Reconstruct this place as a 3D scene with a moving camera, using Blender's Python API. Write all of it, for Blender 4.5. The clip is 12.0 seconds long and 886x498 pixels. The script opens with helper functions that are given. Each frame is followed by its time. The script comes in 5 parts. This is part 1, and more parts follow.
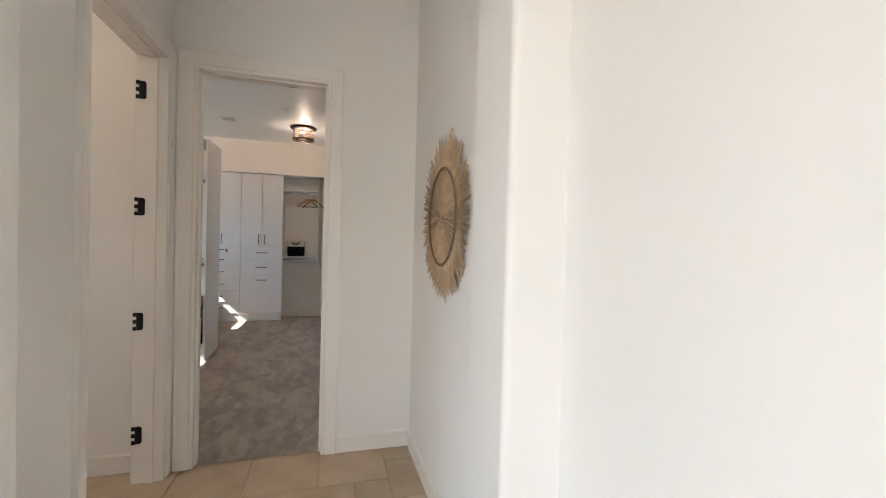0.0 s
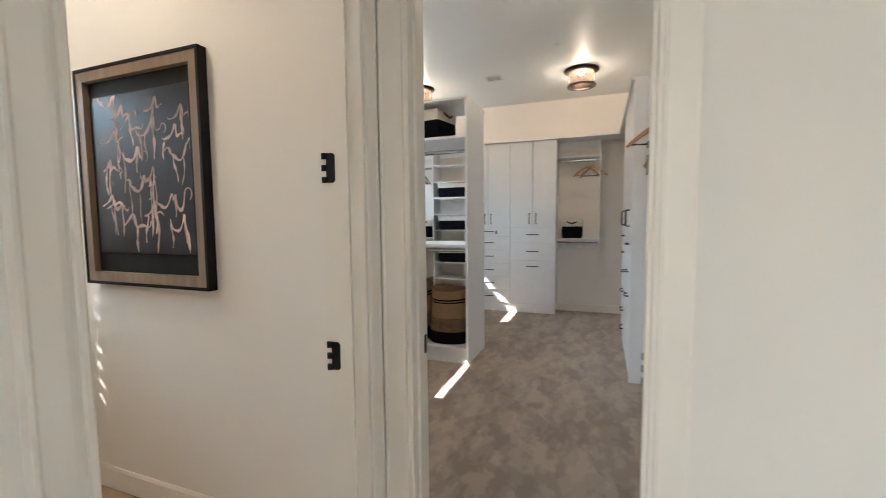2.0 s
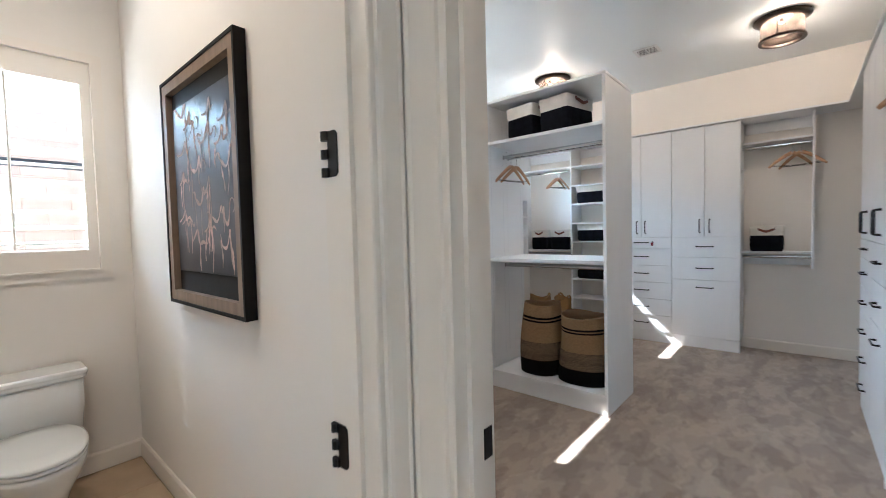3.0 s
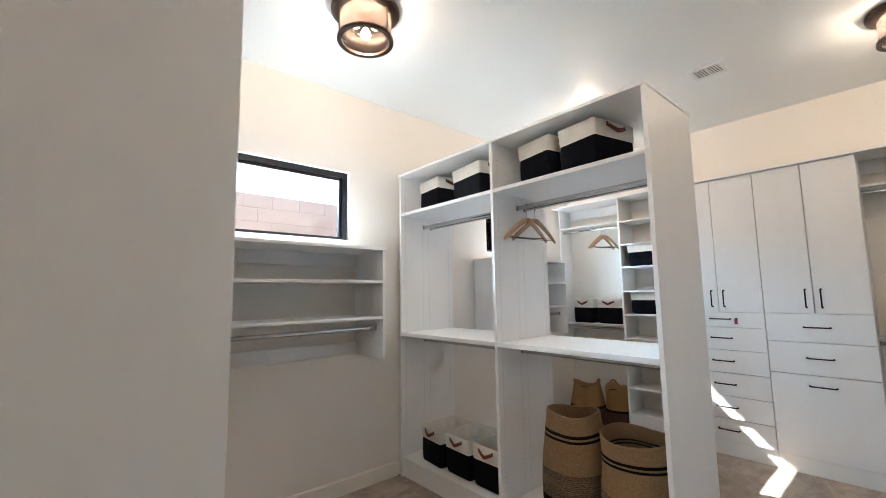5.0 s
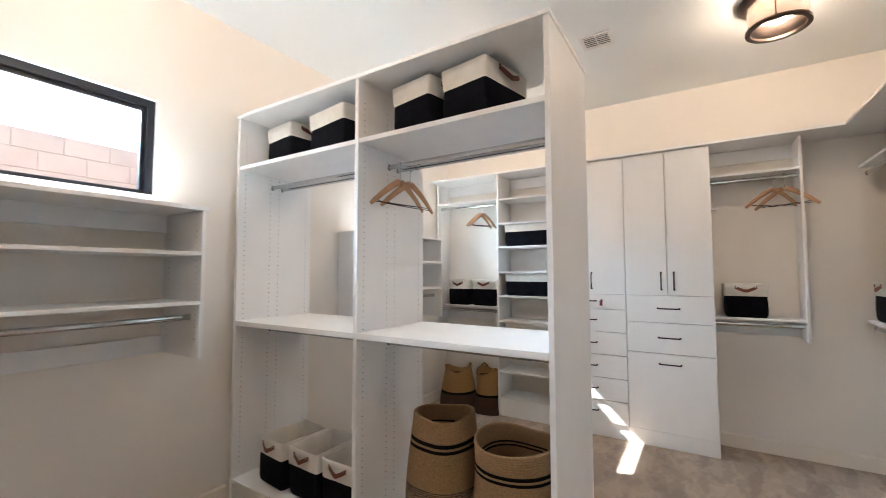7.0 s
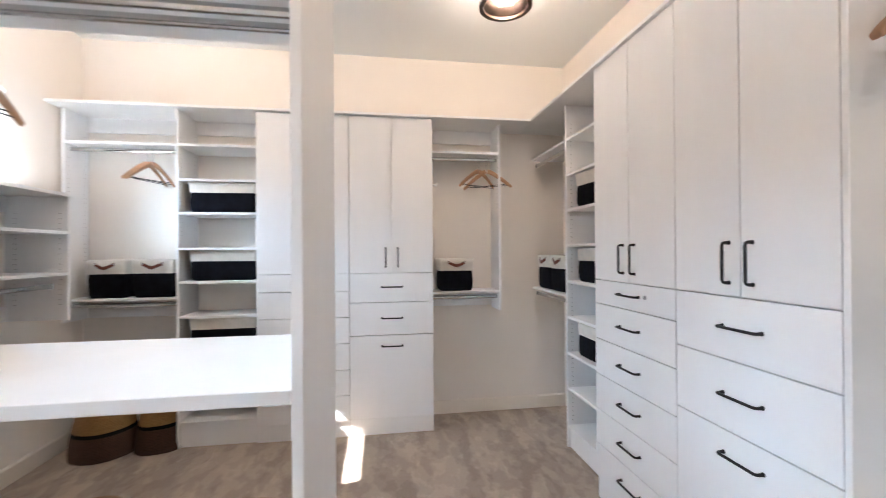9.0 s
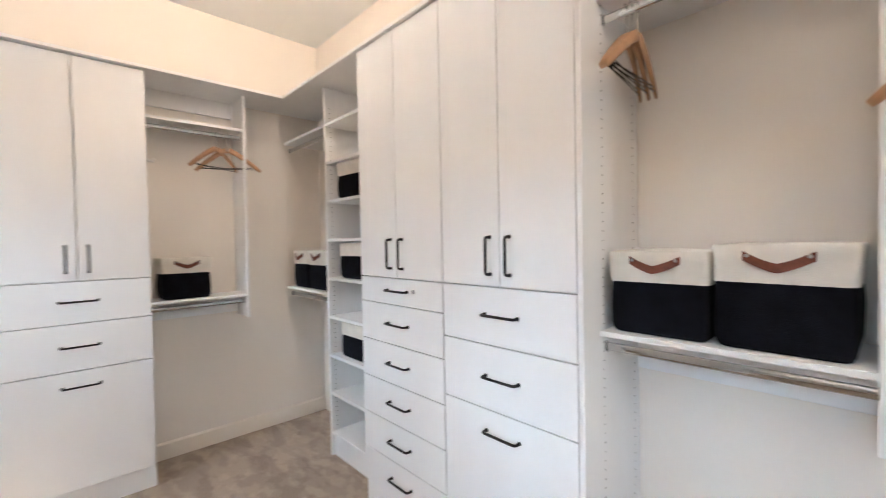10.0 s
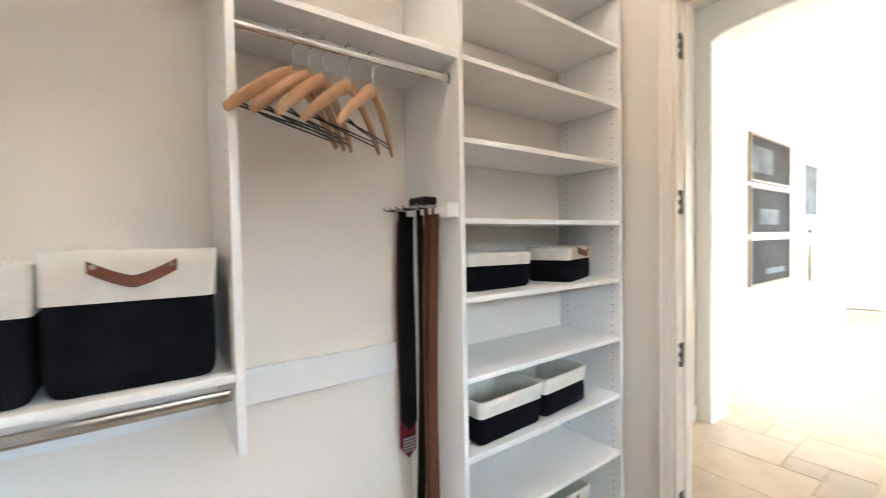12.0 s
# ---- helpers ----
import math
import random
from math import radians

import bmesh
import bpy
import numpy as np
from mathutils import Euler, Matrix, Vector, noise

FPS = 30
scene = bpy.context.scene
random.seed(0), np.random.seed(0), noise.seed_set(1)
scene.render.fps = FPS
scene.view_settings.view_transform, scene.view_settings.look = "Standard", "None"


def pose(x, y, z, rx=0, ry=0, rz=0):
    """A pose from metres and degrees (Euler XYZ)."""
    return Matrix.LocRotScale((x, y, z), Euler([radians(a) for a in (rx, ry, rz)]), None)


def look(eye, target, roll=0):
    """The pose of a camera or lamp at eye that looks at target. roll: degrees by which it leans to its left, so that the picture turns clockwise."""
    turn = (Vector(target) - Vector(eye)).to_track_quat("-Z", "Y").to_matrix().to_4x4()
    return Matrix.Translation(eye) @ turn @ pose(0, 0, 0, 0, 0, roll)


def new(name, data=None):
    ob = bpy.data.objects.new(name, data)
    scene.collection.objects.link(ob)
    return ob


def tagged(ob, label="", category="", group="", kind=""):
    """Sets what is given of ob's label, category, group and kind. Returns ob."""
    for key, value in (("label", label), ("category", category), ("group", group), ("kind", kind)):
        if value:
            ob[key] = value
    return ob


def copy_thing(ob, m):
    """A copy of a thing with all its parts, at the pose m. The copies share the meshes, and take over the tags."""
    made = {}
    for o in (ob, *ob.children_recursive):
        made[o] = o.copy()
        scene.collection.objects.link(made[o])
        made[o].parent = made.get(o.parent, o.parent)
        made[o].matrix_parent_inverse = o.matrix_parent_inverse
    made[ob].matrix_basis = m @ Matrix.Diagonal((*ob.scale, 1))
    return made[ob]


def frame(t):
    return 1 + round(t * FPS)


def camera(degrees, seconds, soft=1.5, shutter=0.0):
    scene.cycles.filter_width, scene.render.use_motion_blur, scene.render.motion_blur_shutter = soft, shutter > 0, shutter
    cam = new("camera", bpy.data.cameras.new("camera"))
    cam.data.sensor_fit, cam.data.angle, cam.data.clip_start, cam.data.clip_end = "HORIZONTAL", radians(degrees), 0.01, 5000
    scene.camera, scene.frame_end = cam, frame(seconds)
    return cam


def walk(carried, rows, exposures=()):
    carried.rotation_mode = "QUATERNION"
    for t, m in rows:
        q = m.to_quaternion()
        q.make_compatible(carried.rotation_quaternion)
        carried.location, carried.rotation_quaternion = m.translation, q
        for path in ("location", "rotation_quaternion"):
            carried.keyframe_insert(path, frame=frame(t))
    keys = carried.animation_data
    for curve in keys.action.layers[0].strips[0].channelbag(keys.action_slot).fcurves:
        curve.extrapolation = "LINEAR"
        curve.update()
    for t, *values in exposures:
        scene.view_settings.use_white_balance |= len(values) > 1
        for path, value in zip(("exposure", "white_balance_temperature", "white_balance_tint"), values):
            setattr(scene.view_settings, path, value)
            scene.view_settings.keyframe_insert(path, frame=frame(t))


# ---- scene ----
cam = camera(94.3, 12.0, soft=0.8, shutter=0.3)
PATH = [
    (0, (-0.181, 0.04, 1.429), (0.365, 1.963, 1.396), 1.5),
    (0.5, (-0.221, 0.44, 1.415), (0.161, 2.403, 1.384), 1.3),
    (1, (-0.253, 0.836, 1.41), (-0.162, 2.832, 1.335), 1.1),
    (1.5, (-0.275, 1.2, 1.411), (-0.561, 3.176, 1.296), 0.5),
    (2, (-0.338, 1.566, 1.409), (-1.046, 3.431, 1.263), -0.6),
    (2.5, (-0.364, 1.91, 1.409), (-1.449, 3.583, 1.262), -1.1),
    (3, (-0.423, 2.227, 1.409), (-1.737, 3.732, 1.326), -1.5),
    (3.5, (-0.477, 2.534, 1.423), (-1.913, 3.926, 1.456), -1.5),
    (3.7, (-0.478, 2.678, 1.431), (-1.954, 4.024, 1.52), -1.4),
    (5.3, (-0.719, 3.288, 1.496), (-2.215, 4.598, 1.715), -0.9),
    (5.5, (-0.721, 3.344, 1.499), (-2.195, 4.681, 1.703), -0.8),
    (6, (-0.798, 3.462, 1.491), (-2.174, 4.903, 1.66), -0.8),
    (6.5, (-0.928, 3.559, 1.492), (-2.167, 5.123, 1.63), -0.6),
    (6.7, (-0.962, 3.607, 1.483), (-2.135, 5.222, 1.612), -0.4),
    (8.5, (-1.27, 4.191, 1.463), (-1.416, 6.186, 1.501), 0.0),
    (9, (-1.331, 4.378, 1.45), (-1.033, 6.356, 1.458), -0.4),
    (9.5, (-1.329, 4.553, 1.464), (-0.504, 6.374, 1.437), -0.8),
    (10, (-1.313, 4.645, 1.461), (0.049, 6.109, 1.421), -1.1),
    (10.5, (-1.341, 4.715, 1.447), (0.446, 5.612, 1.402), -1.0),
    (10.8, (-1.304, 4.739, 1.432), (0.636, 5.228, 1.411), -0.8),
    (11, (-1.247, 4.767, 1.421), (0.744, 4.955, 1.397), -0.6),
    (11.5, (-1.116, 4.778, 1.452), (0.809, 4.239, 1.398), -1.0),
    (12, (-1.02, 4.814, 1.45), (0.598, 3.638, 1.398), -1.0),
]
walk(cam, [(t, look(eye, target, roll)) for t, eye, target, roll in PATH],
     [(0.0, 2.28, 6180, 10), (0.5, 2.26, 6250, 9), (1.0, 2.46, 6300, 9), (1.5, 2.59, 6250, 7), (2.0, 2.66, 6000, 5), (2.5, 2.79, 5420, 6), (3.5, 2.81, 5650, 5), (5.5, 2.96, 5950, 6),
      (6.5, 3.01, 6100, 8), (8.5, 3.19, 6370, 10), (9.0, 3.26, 6000, 11), (9.5, 3.30, 6320, 12), (10.0, 3.42, 6220, 10), (10.5, 3.51, 6120, 7), (11.0, 3.66, 5970, 5), (12.0, 3.69, 6170, 5)])

# ---- world, sun, exposure ----
SUN_WAY = Vector((1.0, 0.2466, -1.07)).normalized()
world = bpy.data.worlds.new("world")
scene.world = world
world.use_nodes = True
wn = world.node_tree.nodes
sky = wn.new("ShaderNodeTexSky")
sky.sky_type = "NISHITA"
sky.sun_disc = False
sky.sun_elevation = math.asin(-SUN_WAY.z)
sky.sun_rotation = math.atan2(-SUN_WAY.x, -SUN_WAY.y)
world.node_tree.links.new(sky.outputs[0], wn["Background"].inputs[0])
wn["Background"].inputs[1].default_value = 0.15
sun = new("sun", bpy.data.lights.new("sun", "SUN"))
sun.data.energy, sun.data.angle, sun.data.color = 5.0, radians(0.5), (1.0, 0.95, 0.88)
sun.matrix_world = look((-20, -5, 20), Vector((-20, -5, 20)) + SUN_WAY)


SKY_W = 3350


def area_lamp(name, eye, target, sx, sy, power, color):
    ob = new(name, bpy.data.lights.new(name, "AREA"))
    ob.data.shape, ob.data.size, ob.data.size_y = "RECTANGLE", sx, sy
    ob.data.energy, ob.data.color = power, color
    ob.matrix_world = look(eye, target)
    return ob


# area lamps that stand in for open sky and daylight from unseen bathroom windows
area_lamp("sky_light", (-11.0, 4.4, 6.6), (-2.0, 4.4, 2.2), 24.0, 8.5, SKY_W, (0.64, 0.84, 1.0))
area_lamp("window_light", (-3.55, -2.0, 1.8), (0, -2.0, 1.7), 3.0, 1.6, 11, (0.68, 0.85, 1.0))
# added lamp in an unseen far opening, to brighten the hall
area_lamp("hall_fill_light", (-2.0, -6.05, 1.8), (-2.0, 1.0, 1.8), 2.0, 1.8, 15, (0.92, 0.95, 1.0))


# ---- materials ----
def material(name, color, rough=0.5, var=0.06, scale=6.0, bump=0.0, bump_scale=120.0, metal=0.0, color2=None, detail=4.0, coat=0.0, stretch=None, spec=0.5):
    m = bpy.data.materials.new(name)
    m.use_nodes = True
    nt = m.node_tree
    b = nt.nodes["Principled BSDF"]
    b.inputs["Roughness"].default_value = rough
    b.inputs["Metallic"].default_value = metal
    b.inputs["Coat Weight"].default_value = coat
    b.inputs["Specular IOR Level"].default_value = spec
    tc = nt.nodes.new("ShaderNodeTexCoord")
    mp = nt.nodes.new("ShaderNodeMapping")
    if stretch:
        mp.inputs["Scale"].default_value = stretch
    nt.links.new(tc.outputs["Object"], mp.inputs[0])
    n = nt.nodes.new("ShaderNodeTexNoise")
    n.inputs["Scale"].default_value = scale
    n.inputs["Detail"].default_value = detail
    nt.links.new(mp.outputs[0], n.inputs["Vector"])
    mix = nt.nodes.new("ShaderNodeMix")
    mix.data_type = "RGBA"
    c2 = color2 or tuple(max(0.0, c * (1 - 2 * var)) for c in color)
    mix.inputs["A"].default_value = (*color, 1)
    mix.inputs["B"].default_value = (*c2, 1)
    ramp = nt.nodes.new("ShaderNodeMapRange")
    ramp.inputs["From Min"].default_value, ramp.inputs["From Max"].default_value = 0.3, 0.7
    nt.links.new(n.outputs["Fac"], ramp.inputs["Value"])
    nt.links.new(ramp.outputs[0], mix.inputs["Factor"])
    nt.links.new(mix.outputs["Result"], b.inputs["Base Color"])
    if bump:
        n2 = nt.nodes.new("ShaderNodeTexNoise")
        n2.inputs["Scale"].default_value = bump_scale
        n2.inputs["Detail"].default_value = 3
        nt.links.new(mp.outputs[0], n2.inputs["Vector"])
        bp = nt.nodes.new("ShaderNodeBump")
        bp.inputs["Strength"].default_value = bump
        bp.inputs["Distance"].default_value = 0.004
        nt.links.new(n2.outputs["Fac"], bp.inputs["Height"])
        nt.links.new(bp.outputs[0], b.inputs["Normal"])
    return m


def random_tint(m, amount=0.25):
    """Vary a material's colour from piece to piece."""
    nt = m.node_tree
    b = nt.nodes["Principled BSDF"]
    link = b.inputs["Base Color"].links[0]
    src = link.from_socket
    info = nt.nodes.new("ShaderNodeObjectInfo")
    hsv = nt.nodes.new("ShaderNodeHueSaturation")
    r = nt.nodes.new("ShaderNodeMapRange")
    r.inputs["To Min"].default_value, r.inputs["To Max"].default_value = 1 - amount, 1 + amount * 0.4
    nt.links.new(info.outputs["Random"], r.inputs["Value"])
    nt.links.new(r.outputs[0], hsv.inputs["Value"])
    nt.links.new(src, hsv.inputs["Color"])
    nt.links.new(hsv.outputs[0], b.inputs["Base Color"])
    return m


def island_tint(m, amount=0.25):
    """Vary a material's colour from strand to strand of one mesh."""
    nt = m.node_tree
    b = nt.nodes["Principled BSDF"]
    src = b.inputs["Base Color"].links[0].from_socket
    geo = nt.nodes.new("ShaderNodeNewGeometry")
    hsv = nt.nodes.new("ShaderNodeHueSaturation")
    r = nt.nodes.new("ShaderNodeMapRange")
    r.inputs["To Min"].default_value, r.inputs["To Max"].default_value = 1 - amount, 1 + amount * 0.5
    nt.links.new(geo.outputs["Random Per Island"], r.inputs["Value"])
    nt.links.new(r.outputs[0], hsv.inputs["Value"])
    nt.links.new(src, hsv.inputs["Color"])
    nt.links.new(hsv.outputs[0], b.inputs["Base Color"])
    return m


def woven_zigzag(m, dark):
    """Fine wavy rows of dark yarn woven through a lighter one."""
    nt = m.node_tree
    b = nt.nodes["Principled BSDF"]
    src = b.inputs["Base Color"].links[0].from_socket
    tc = nt.nodes.new("ShaderNodeTexCoord")
    w = nt.nodes.new("ShaderNodeTexWave")
    w.bands_direction = "Z"
    for key, v in (("Scale", 32.0), ("Distortion", 5.0), ("Detail", 1.0), ("Detail Scale", 2.2)):
        w.inputs[key].default_value = v
    nt.links.new(tc.outputs["Object"], w.inputs["Vector"])
    r = nt.nodes.new("ShaderNodeMapRange")
    r.inputs["From Min"].default_value, r.inputs["From Max"].default_value = 0.35, 0.65
    nt.links.new(w.outputs["Fac"], r.inputs["Value"])
    mix = nt.nodes.new("ShaderNodeMix")
    mix.data_type = "RGBA"
    mix.inputs["B"].default_value = (*dark, 1)
    nt.links.new(src, mix.inputs["A"])
    nt.links.new(r.outputs[0], mix.inputs["Factor"])
    nt.links.new(mix.outputs["Result"], b.inputs["Base Color"])
    return m


M_WALL = material("wall_paint", (0.86, 0.815, 0.758), 0.75, 0.015, 1.3, 0.16, 45)
M_CEIL = material("ceiling_paint", (0.84, 0.875, 0.88), 0.47, 0.012, 1.0, 0.05, 90)
M_TRIM = material("trim_paint", (0.86, 0.802, 0.728), 0.45, 0.012, 3.0, 0.02, 60)
M_WHITE = material("white_melamine", (0.87, 0.875, 0.88), 0.40, 0.012, 9.0, 0.06, 300, stretch=(1, 1, 0.4))
M_WHITE2 = material("white_melamine_front", (0.86, 0.867, 0.877), 0.34, 0.012, 7.0, 0.06, 280, stretch=(1, 1, 0.3))
M_BLACK = material("black_metal", (0.018, 0.017, 0.018), 0.38, 0.15, 40, 0.03, 200, metal=0.6)
M_NICKEL = material("dark_nickel", (0.20, 0.19, 0.18), 0.3, 0.15, 40, metal=0.9)
M_CHROME = material("chrome", (0.55, 0.56, 0.57), 0.12, 0.04, 12, metal=1.0, stretch=(0.2, 1, 1))
M_HOLE = material("peg_hole_shadow", (0.20, 0.195, 0.19), 0.8, 0.05)
M_NAVY = material("dark_canvas", (0.0075, 0.0085, 0.014), 0.95, 0.25, 14, 0.5, 420, spec=0.12)
M_CUFF = material("cream_canvas", (0.78, 0.75, 0.69), 0.92, 0.06, 16, 0.5, 420)
M_LEATHER = material("brown_leather", (0.19, 0.05, 0.024), 0.5, 0.2, 60, 0.3, 220)
M_TAN = material("tan_woven_rope", (0.36, 0.215, 0.108), 0.9, 0.14, 90, 0.7, 260)
M_TAUPE = woven_zigzag(material("taupe_woven_rope", (0.30, 0.195, 0.11), 0.9, 0.14, 90, 0.7, 260), (0.075, 0.05, 0.035))
M_AMBER = material("amber_woven_rope", (0.40, 0.215, 0.078), 0.9, 0.16, 90, 0.7, 260)
M_BLKROPE = material("black_woven_rope", (0.009, 0.008, 0.009), 0.95, 0.2, 90, 0.8, 260, spec=0.12)
M_BRNROPE = material("brown_woven_rope", (0.085, 0.038, 0.022), 0.9, 0.2, 90, 0.8, 260)
M_HANGER = material("beech_wood", (0.50, 0.285, 0.155), 0.45, 0.12, 30, 0.08, 80, stretch=(0.25, 1, 1), coat=0.2)
M_STRAW = island_tint(material("straw", (0.55, 0.38, 0.225), 0.85, 0.14, 30, 0.3, 200), 0.28)
M_STRAWD = material("dark_straw", (0.27, 0.175, 0.10), 0.85, 0.2, 34, 0.4, 200)
M_WOODF = material("oak_frame", (0.30, 0.21, 0.145), 0.55, 0.14, 26, 0.12, 90, stretch=(1, 1, 0.12))
M_EBONY = material("black_stained_wood", (0.010, 0.008, 0.008), 0.6, 0.2, 30, 0.08, 90, stretch=(1, 1, 0.15), spec=0.2)
M_ART = material("art_ground", (0.030, 0.030, 0.042), 0.36, 0.35, 7, 0.10, 60, spec=0.3)
M_STROKE = random_tint(material("art_stroke", (0.74, 0.54, 0.46), 0.6, 0.22, 14), 0.5)
M_PORC = material("porcelain", (0.80, 0.80, 0.785), 0.12, 0.01, 3, coat=0.5)
M_BRONZE = material("dark_bronze", (0.05, 0.033, 0.026), 0.35, 0.15, 25, 0.02, 90, metal=0.7)
M_WINF = material("black_window_frame", (0.016, 0.019, 0.028), 0.35, 0.12, 20)
M_BLOCK = random_tint(material("tan_block", (0.50, 0.345, 0.27), 0.9, 0.07, 9, 0.5, 60), 0.08)
M_STUCCO = material("brown_stucco", (0.24, 0.18, 0.135), 0.95, 0.1, 12, 0.6, 80)
M_MORTAR = material("mortar", (0.47, 0.325, 0.255), 0.95, 0.08, 20, 0.4, 90)
M_GROUND = material("desert_ground", (0.13, 0.10, 0.08), 0.95, 0.15, 3, 0.5, 40)
M_TIE_R = material("red_silk", (0.18, 0.006, 0.018), 0.4, 0.1, 60)
M_TIE_K = material("black_silk", (0.006, 0.006, 0.008), 0.5, 0.1, 60, spec=0.2)
M_TIE_W = material("silver_stripe", (0.45, 0.46, 0.50), 0.5, 0.1, 60)
M_BELT = material("cognac_leather", (0.13, 0.042, 0.018), 0.4, 0.2, 50, 0.2, 160)
M_VENT = material("vent_paint", (0.80, 0.80, 0.79), 0.5, 0.02)
M_STONE = random_tint(material("travertine", (0.56, 0.415, 0.27), 0.38, 0.10, 5, 0.10, 40, color2=(0.45, 0.315, 0.19), detail=8), 0.20)
M_GROUT = material("grout", (0.50, 0.395, 0.275), 0.9, 0.08, 30)
M_PAPER = material("photo_paper", (0.035, 0.030, 0.027), 0.7, 0.4, 4, color2=(0.012, 0.010, 0.010), spec=0.1)
M_PAPERL = material("photo_paper_light", (0.16, 0.17, 0.18), 0.7, 0.3, 5, spec=0.1)
M_TOWEL = material("cream_towel", (0.75, 0.66, 0.54), 0.95, 0.06, 40, 0.5, 300)


def carpet_material():
    m = material("carpet", (0.47, 0.395, 0.325), 0.96, 0.1, 2.2, 0, spec=0.12)
    nt = m.node_tree
    b = nt.nodes["Principled BSDF"]
    tc = nt.nodes.new("ShaderNodeTexCoord")
    # brushed nap: overlapping strokes laid in three directions, with ragged borders
    wob = nt.nodes.new("ShaderNodeTexNoise")
    wob.inputs["Scale"].default_value, wob.inputs["Detail"].default_value, wob.inputs["Roughness"].default_value = 14.0, 6.0, 0.7
    nt.links.new(tc.outputs["Object"], wob.inputs["Vector"])
    shift = nt.nodes.new("ShaderNodeVectorMath")
    shift.operation = "MULTIPLY_ADD"
    shift.inputs[1].default_value = (0.09, 0.09, 0.0)
    nt.links.new(wob.outputs["Color"], shift.inputs[0])
    nt.links.new(tc.outputs["Object"], shift.inputs[2])
    total = None
    for scale, turn, sx, sy, edge in ((4.0, 0.35, 1.0, 0.34, 0.016), (5.2, -0.60, 1.0, 0.42, 0.02), (9.5, 1.25, 1.0, 0.5, 0.035)):
        mp = nt.nodes.new("ShaderNodeMapping")
        mp.inputs["Scale"].default_value = (sx, sy, 0)
        mp.inputs["Rotation"].default_value = (0, 0, turn)
        nt.links.new(shift.outputs[0], mp.inputs[0])
        v = nt.nodes.new("ShaderNodeTexNoise")
        v.noise_dimensions = "2D"
        v.inputs["Scale"].default_value, v.inputs["Detail"].default_value, v.inputs["Roughness"].default_value = scale, 2.5, 0.55
        nt.links.new(mp.outputs[0], v.inputs["Vector"])
        e = nt.nodes.new("ShaderNodeMapRange")
        e.interpolation_type = "SMOOTHSTEP"
        e.inputs["From Min"].default_value, e.inputs["From Max"].default_value = 0.5 - edge, 0.5 + edge
        nt.links.new(v.outputs["Fac"], e.inputs["Value"])
        if total is None:
            total = e.outputs[0]
        else:
            ad = nt.nodes.new("ShaderNodeMath")
            ad.operation = "ADD"
            nt.links.new(total, ad.inputs[0])
            nt.links.new(e.outputs[0], ad.inputs[1])
            total = ad.outputs[0]
    r1 = nt.nodes.new("ShaderNodeMapRange")
    r1.inputs["From Min"].default_value, r1.inputs["From Max"].default_value = 0.2, 2.8
    nt.links.new(total, r1.inputs["Value"])
    n2 = nt.nodes.new("ShaderNodeTexNoise")
    n2.inputs["Scale"].default_value, n2.inputs["Detail"].default_value = 190, 2
    nt.links.new(tc.outputs["Object"], n2.inputs["Vector"])
    mix = nt.nodes.new("ShaderNodeMix")
    mix.data_type = "RGBA"
    mix.inputs["A"].default_value = (0.315, 0.232, 0.170, 1)
    mix.inputs["B"].default_value = (0.53, 0.415, 0.315, 1)
    nt.links.new(r1.outputs[0], mix.inputs["Factor"])
    mul = nt.nodes.new("ShaderNodeMix")
    mul.data_type, mul.blend_type = "RGBA", "MULTIPLY"
    mul.inputs["Factor"].default_value = 0.45
    nt.links.new(mix.outputs["Result"], mul.inputs["A"])
    nt.links.new(n2.outputs["Fac"], mul.inputs["B"])
    br = nt.nodes.new("ShaderNodeBrightContrast")
    br.inputs["Bright"].default_value = 0.06
    nt.links.new(mul.outputs["Result"], br.inputs["Color"])
    nt.links.new(br.outputs[0], b.inputs["Base Color"])
    bp = nt.nodes.new("ShaderNodeBump")
    bp.inputs["Strength"].default_value, bp.inputs["Distance"].default_value = 0.7, 0.005
    nt.links.new(n2.outputs["Fac"], bp.inputs["Height"])
    nt.links.new(bp.outputs[0], b.inputs["Normal"])
    b.inputs["Sheen Weight"].default_value = 0.25
    return m


M_CARPET = carpet_material()


def glass_material(name, rough=0.0, tint=(1, 1, 1)):
    m = bpy.data.materials.new(name)
    m.use_nodes = True
    nt = m.node_tree
    out = nt.nodes["Material Output"]
    t = nt.nodes.new("ShaderNodeBsdfTransparent")
    t.inputs[0].default_value = (*tint, 1)
    g = nt.nodes.new("ShaderNodeBsdfGlossy")
    g.inputs["Roughness"].default_value = rough
    fr = nt.nodes.new("ShaderNodeFresnel")
    fr.inputs["IOR"].default_value = 1.45
    mx = nt.nodes.new("ShaderNodeMixShader")
    nt.links.new(fr.outputs[0], mx.inputs[0])
    nt.links.new(t.outputs[0], mx.inputs[1])
    nt.links.new(g.outputs[0], mx.inputs[2])
    nt.links.new(mx.outputs[0], out.inputs[0])
    return m


M_GLASS = glass_material("window_glass", 0.0, (0.95, 0.97, 0.97))
M_SHADE = glass_material("seeded_glass", 0.06, (0.95, 0.89, 0.84))


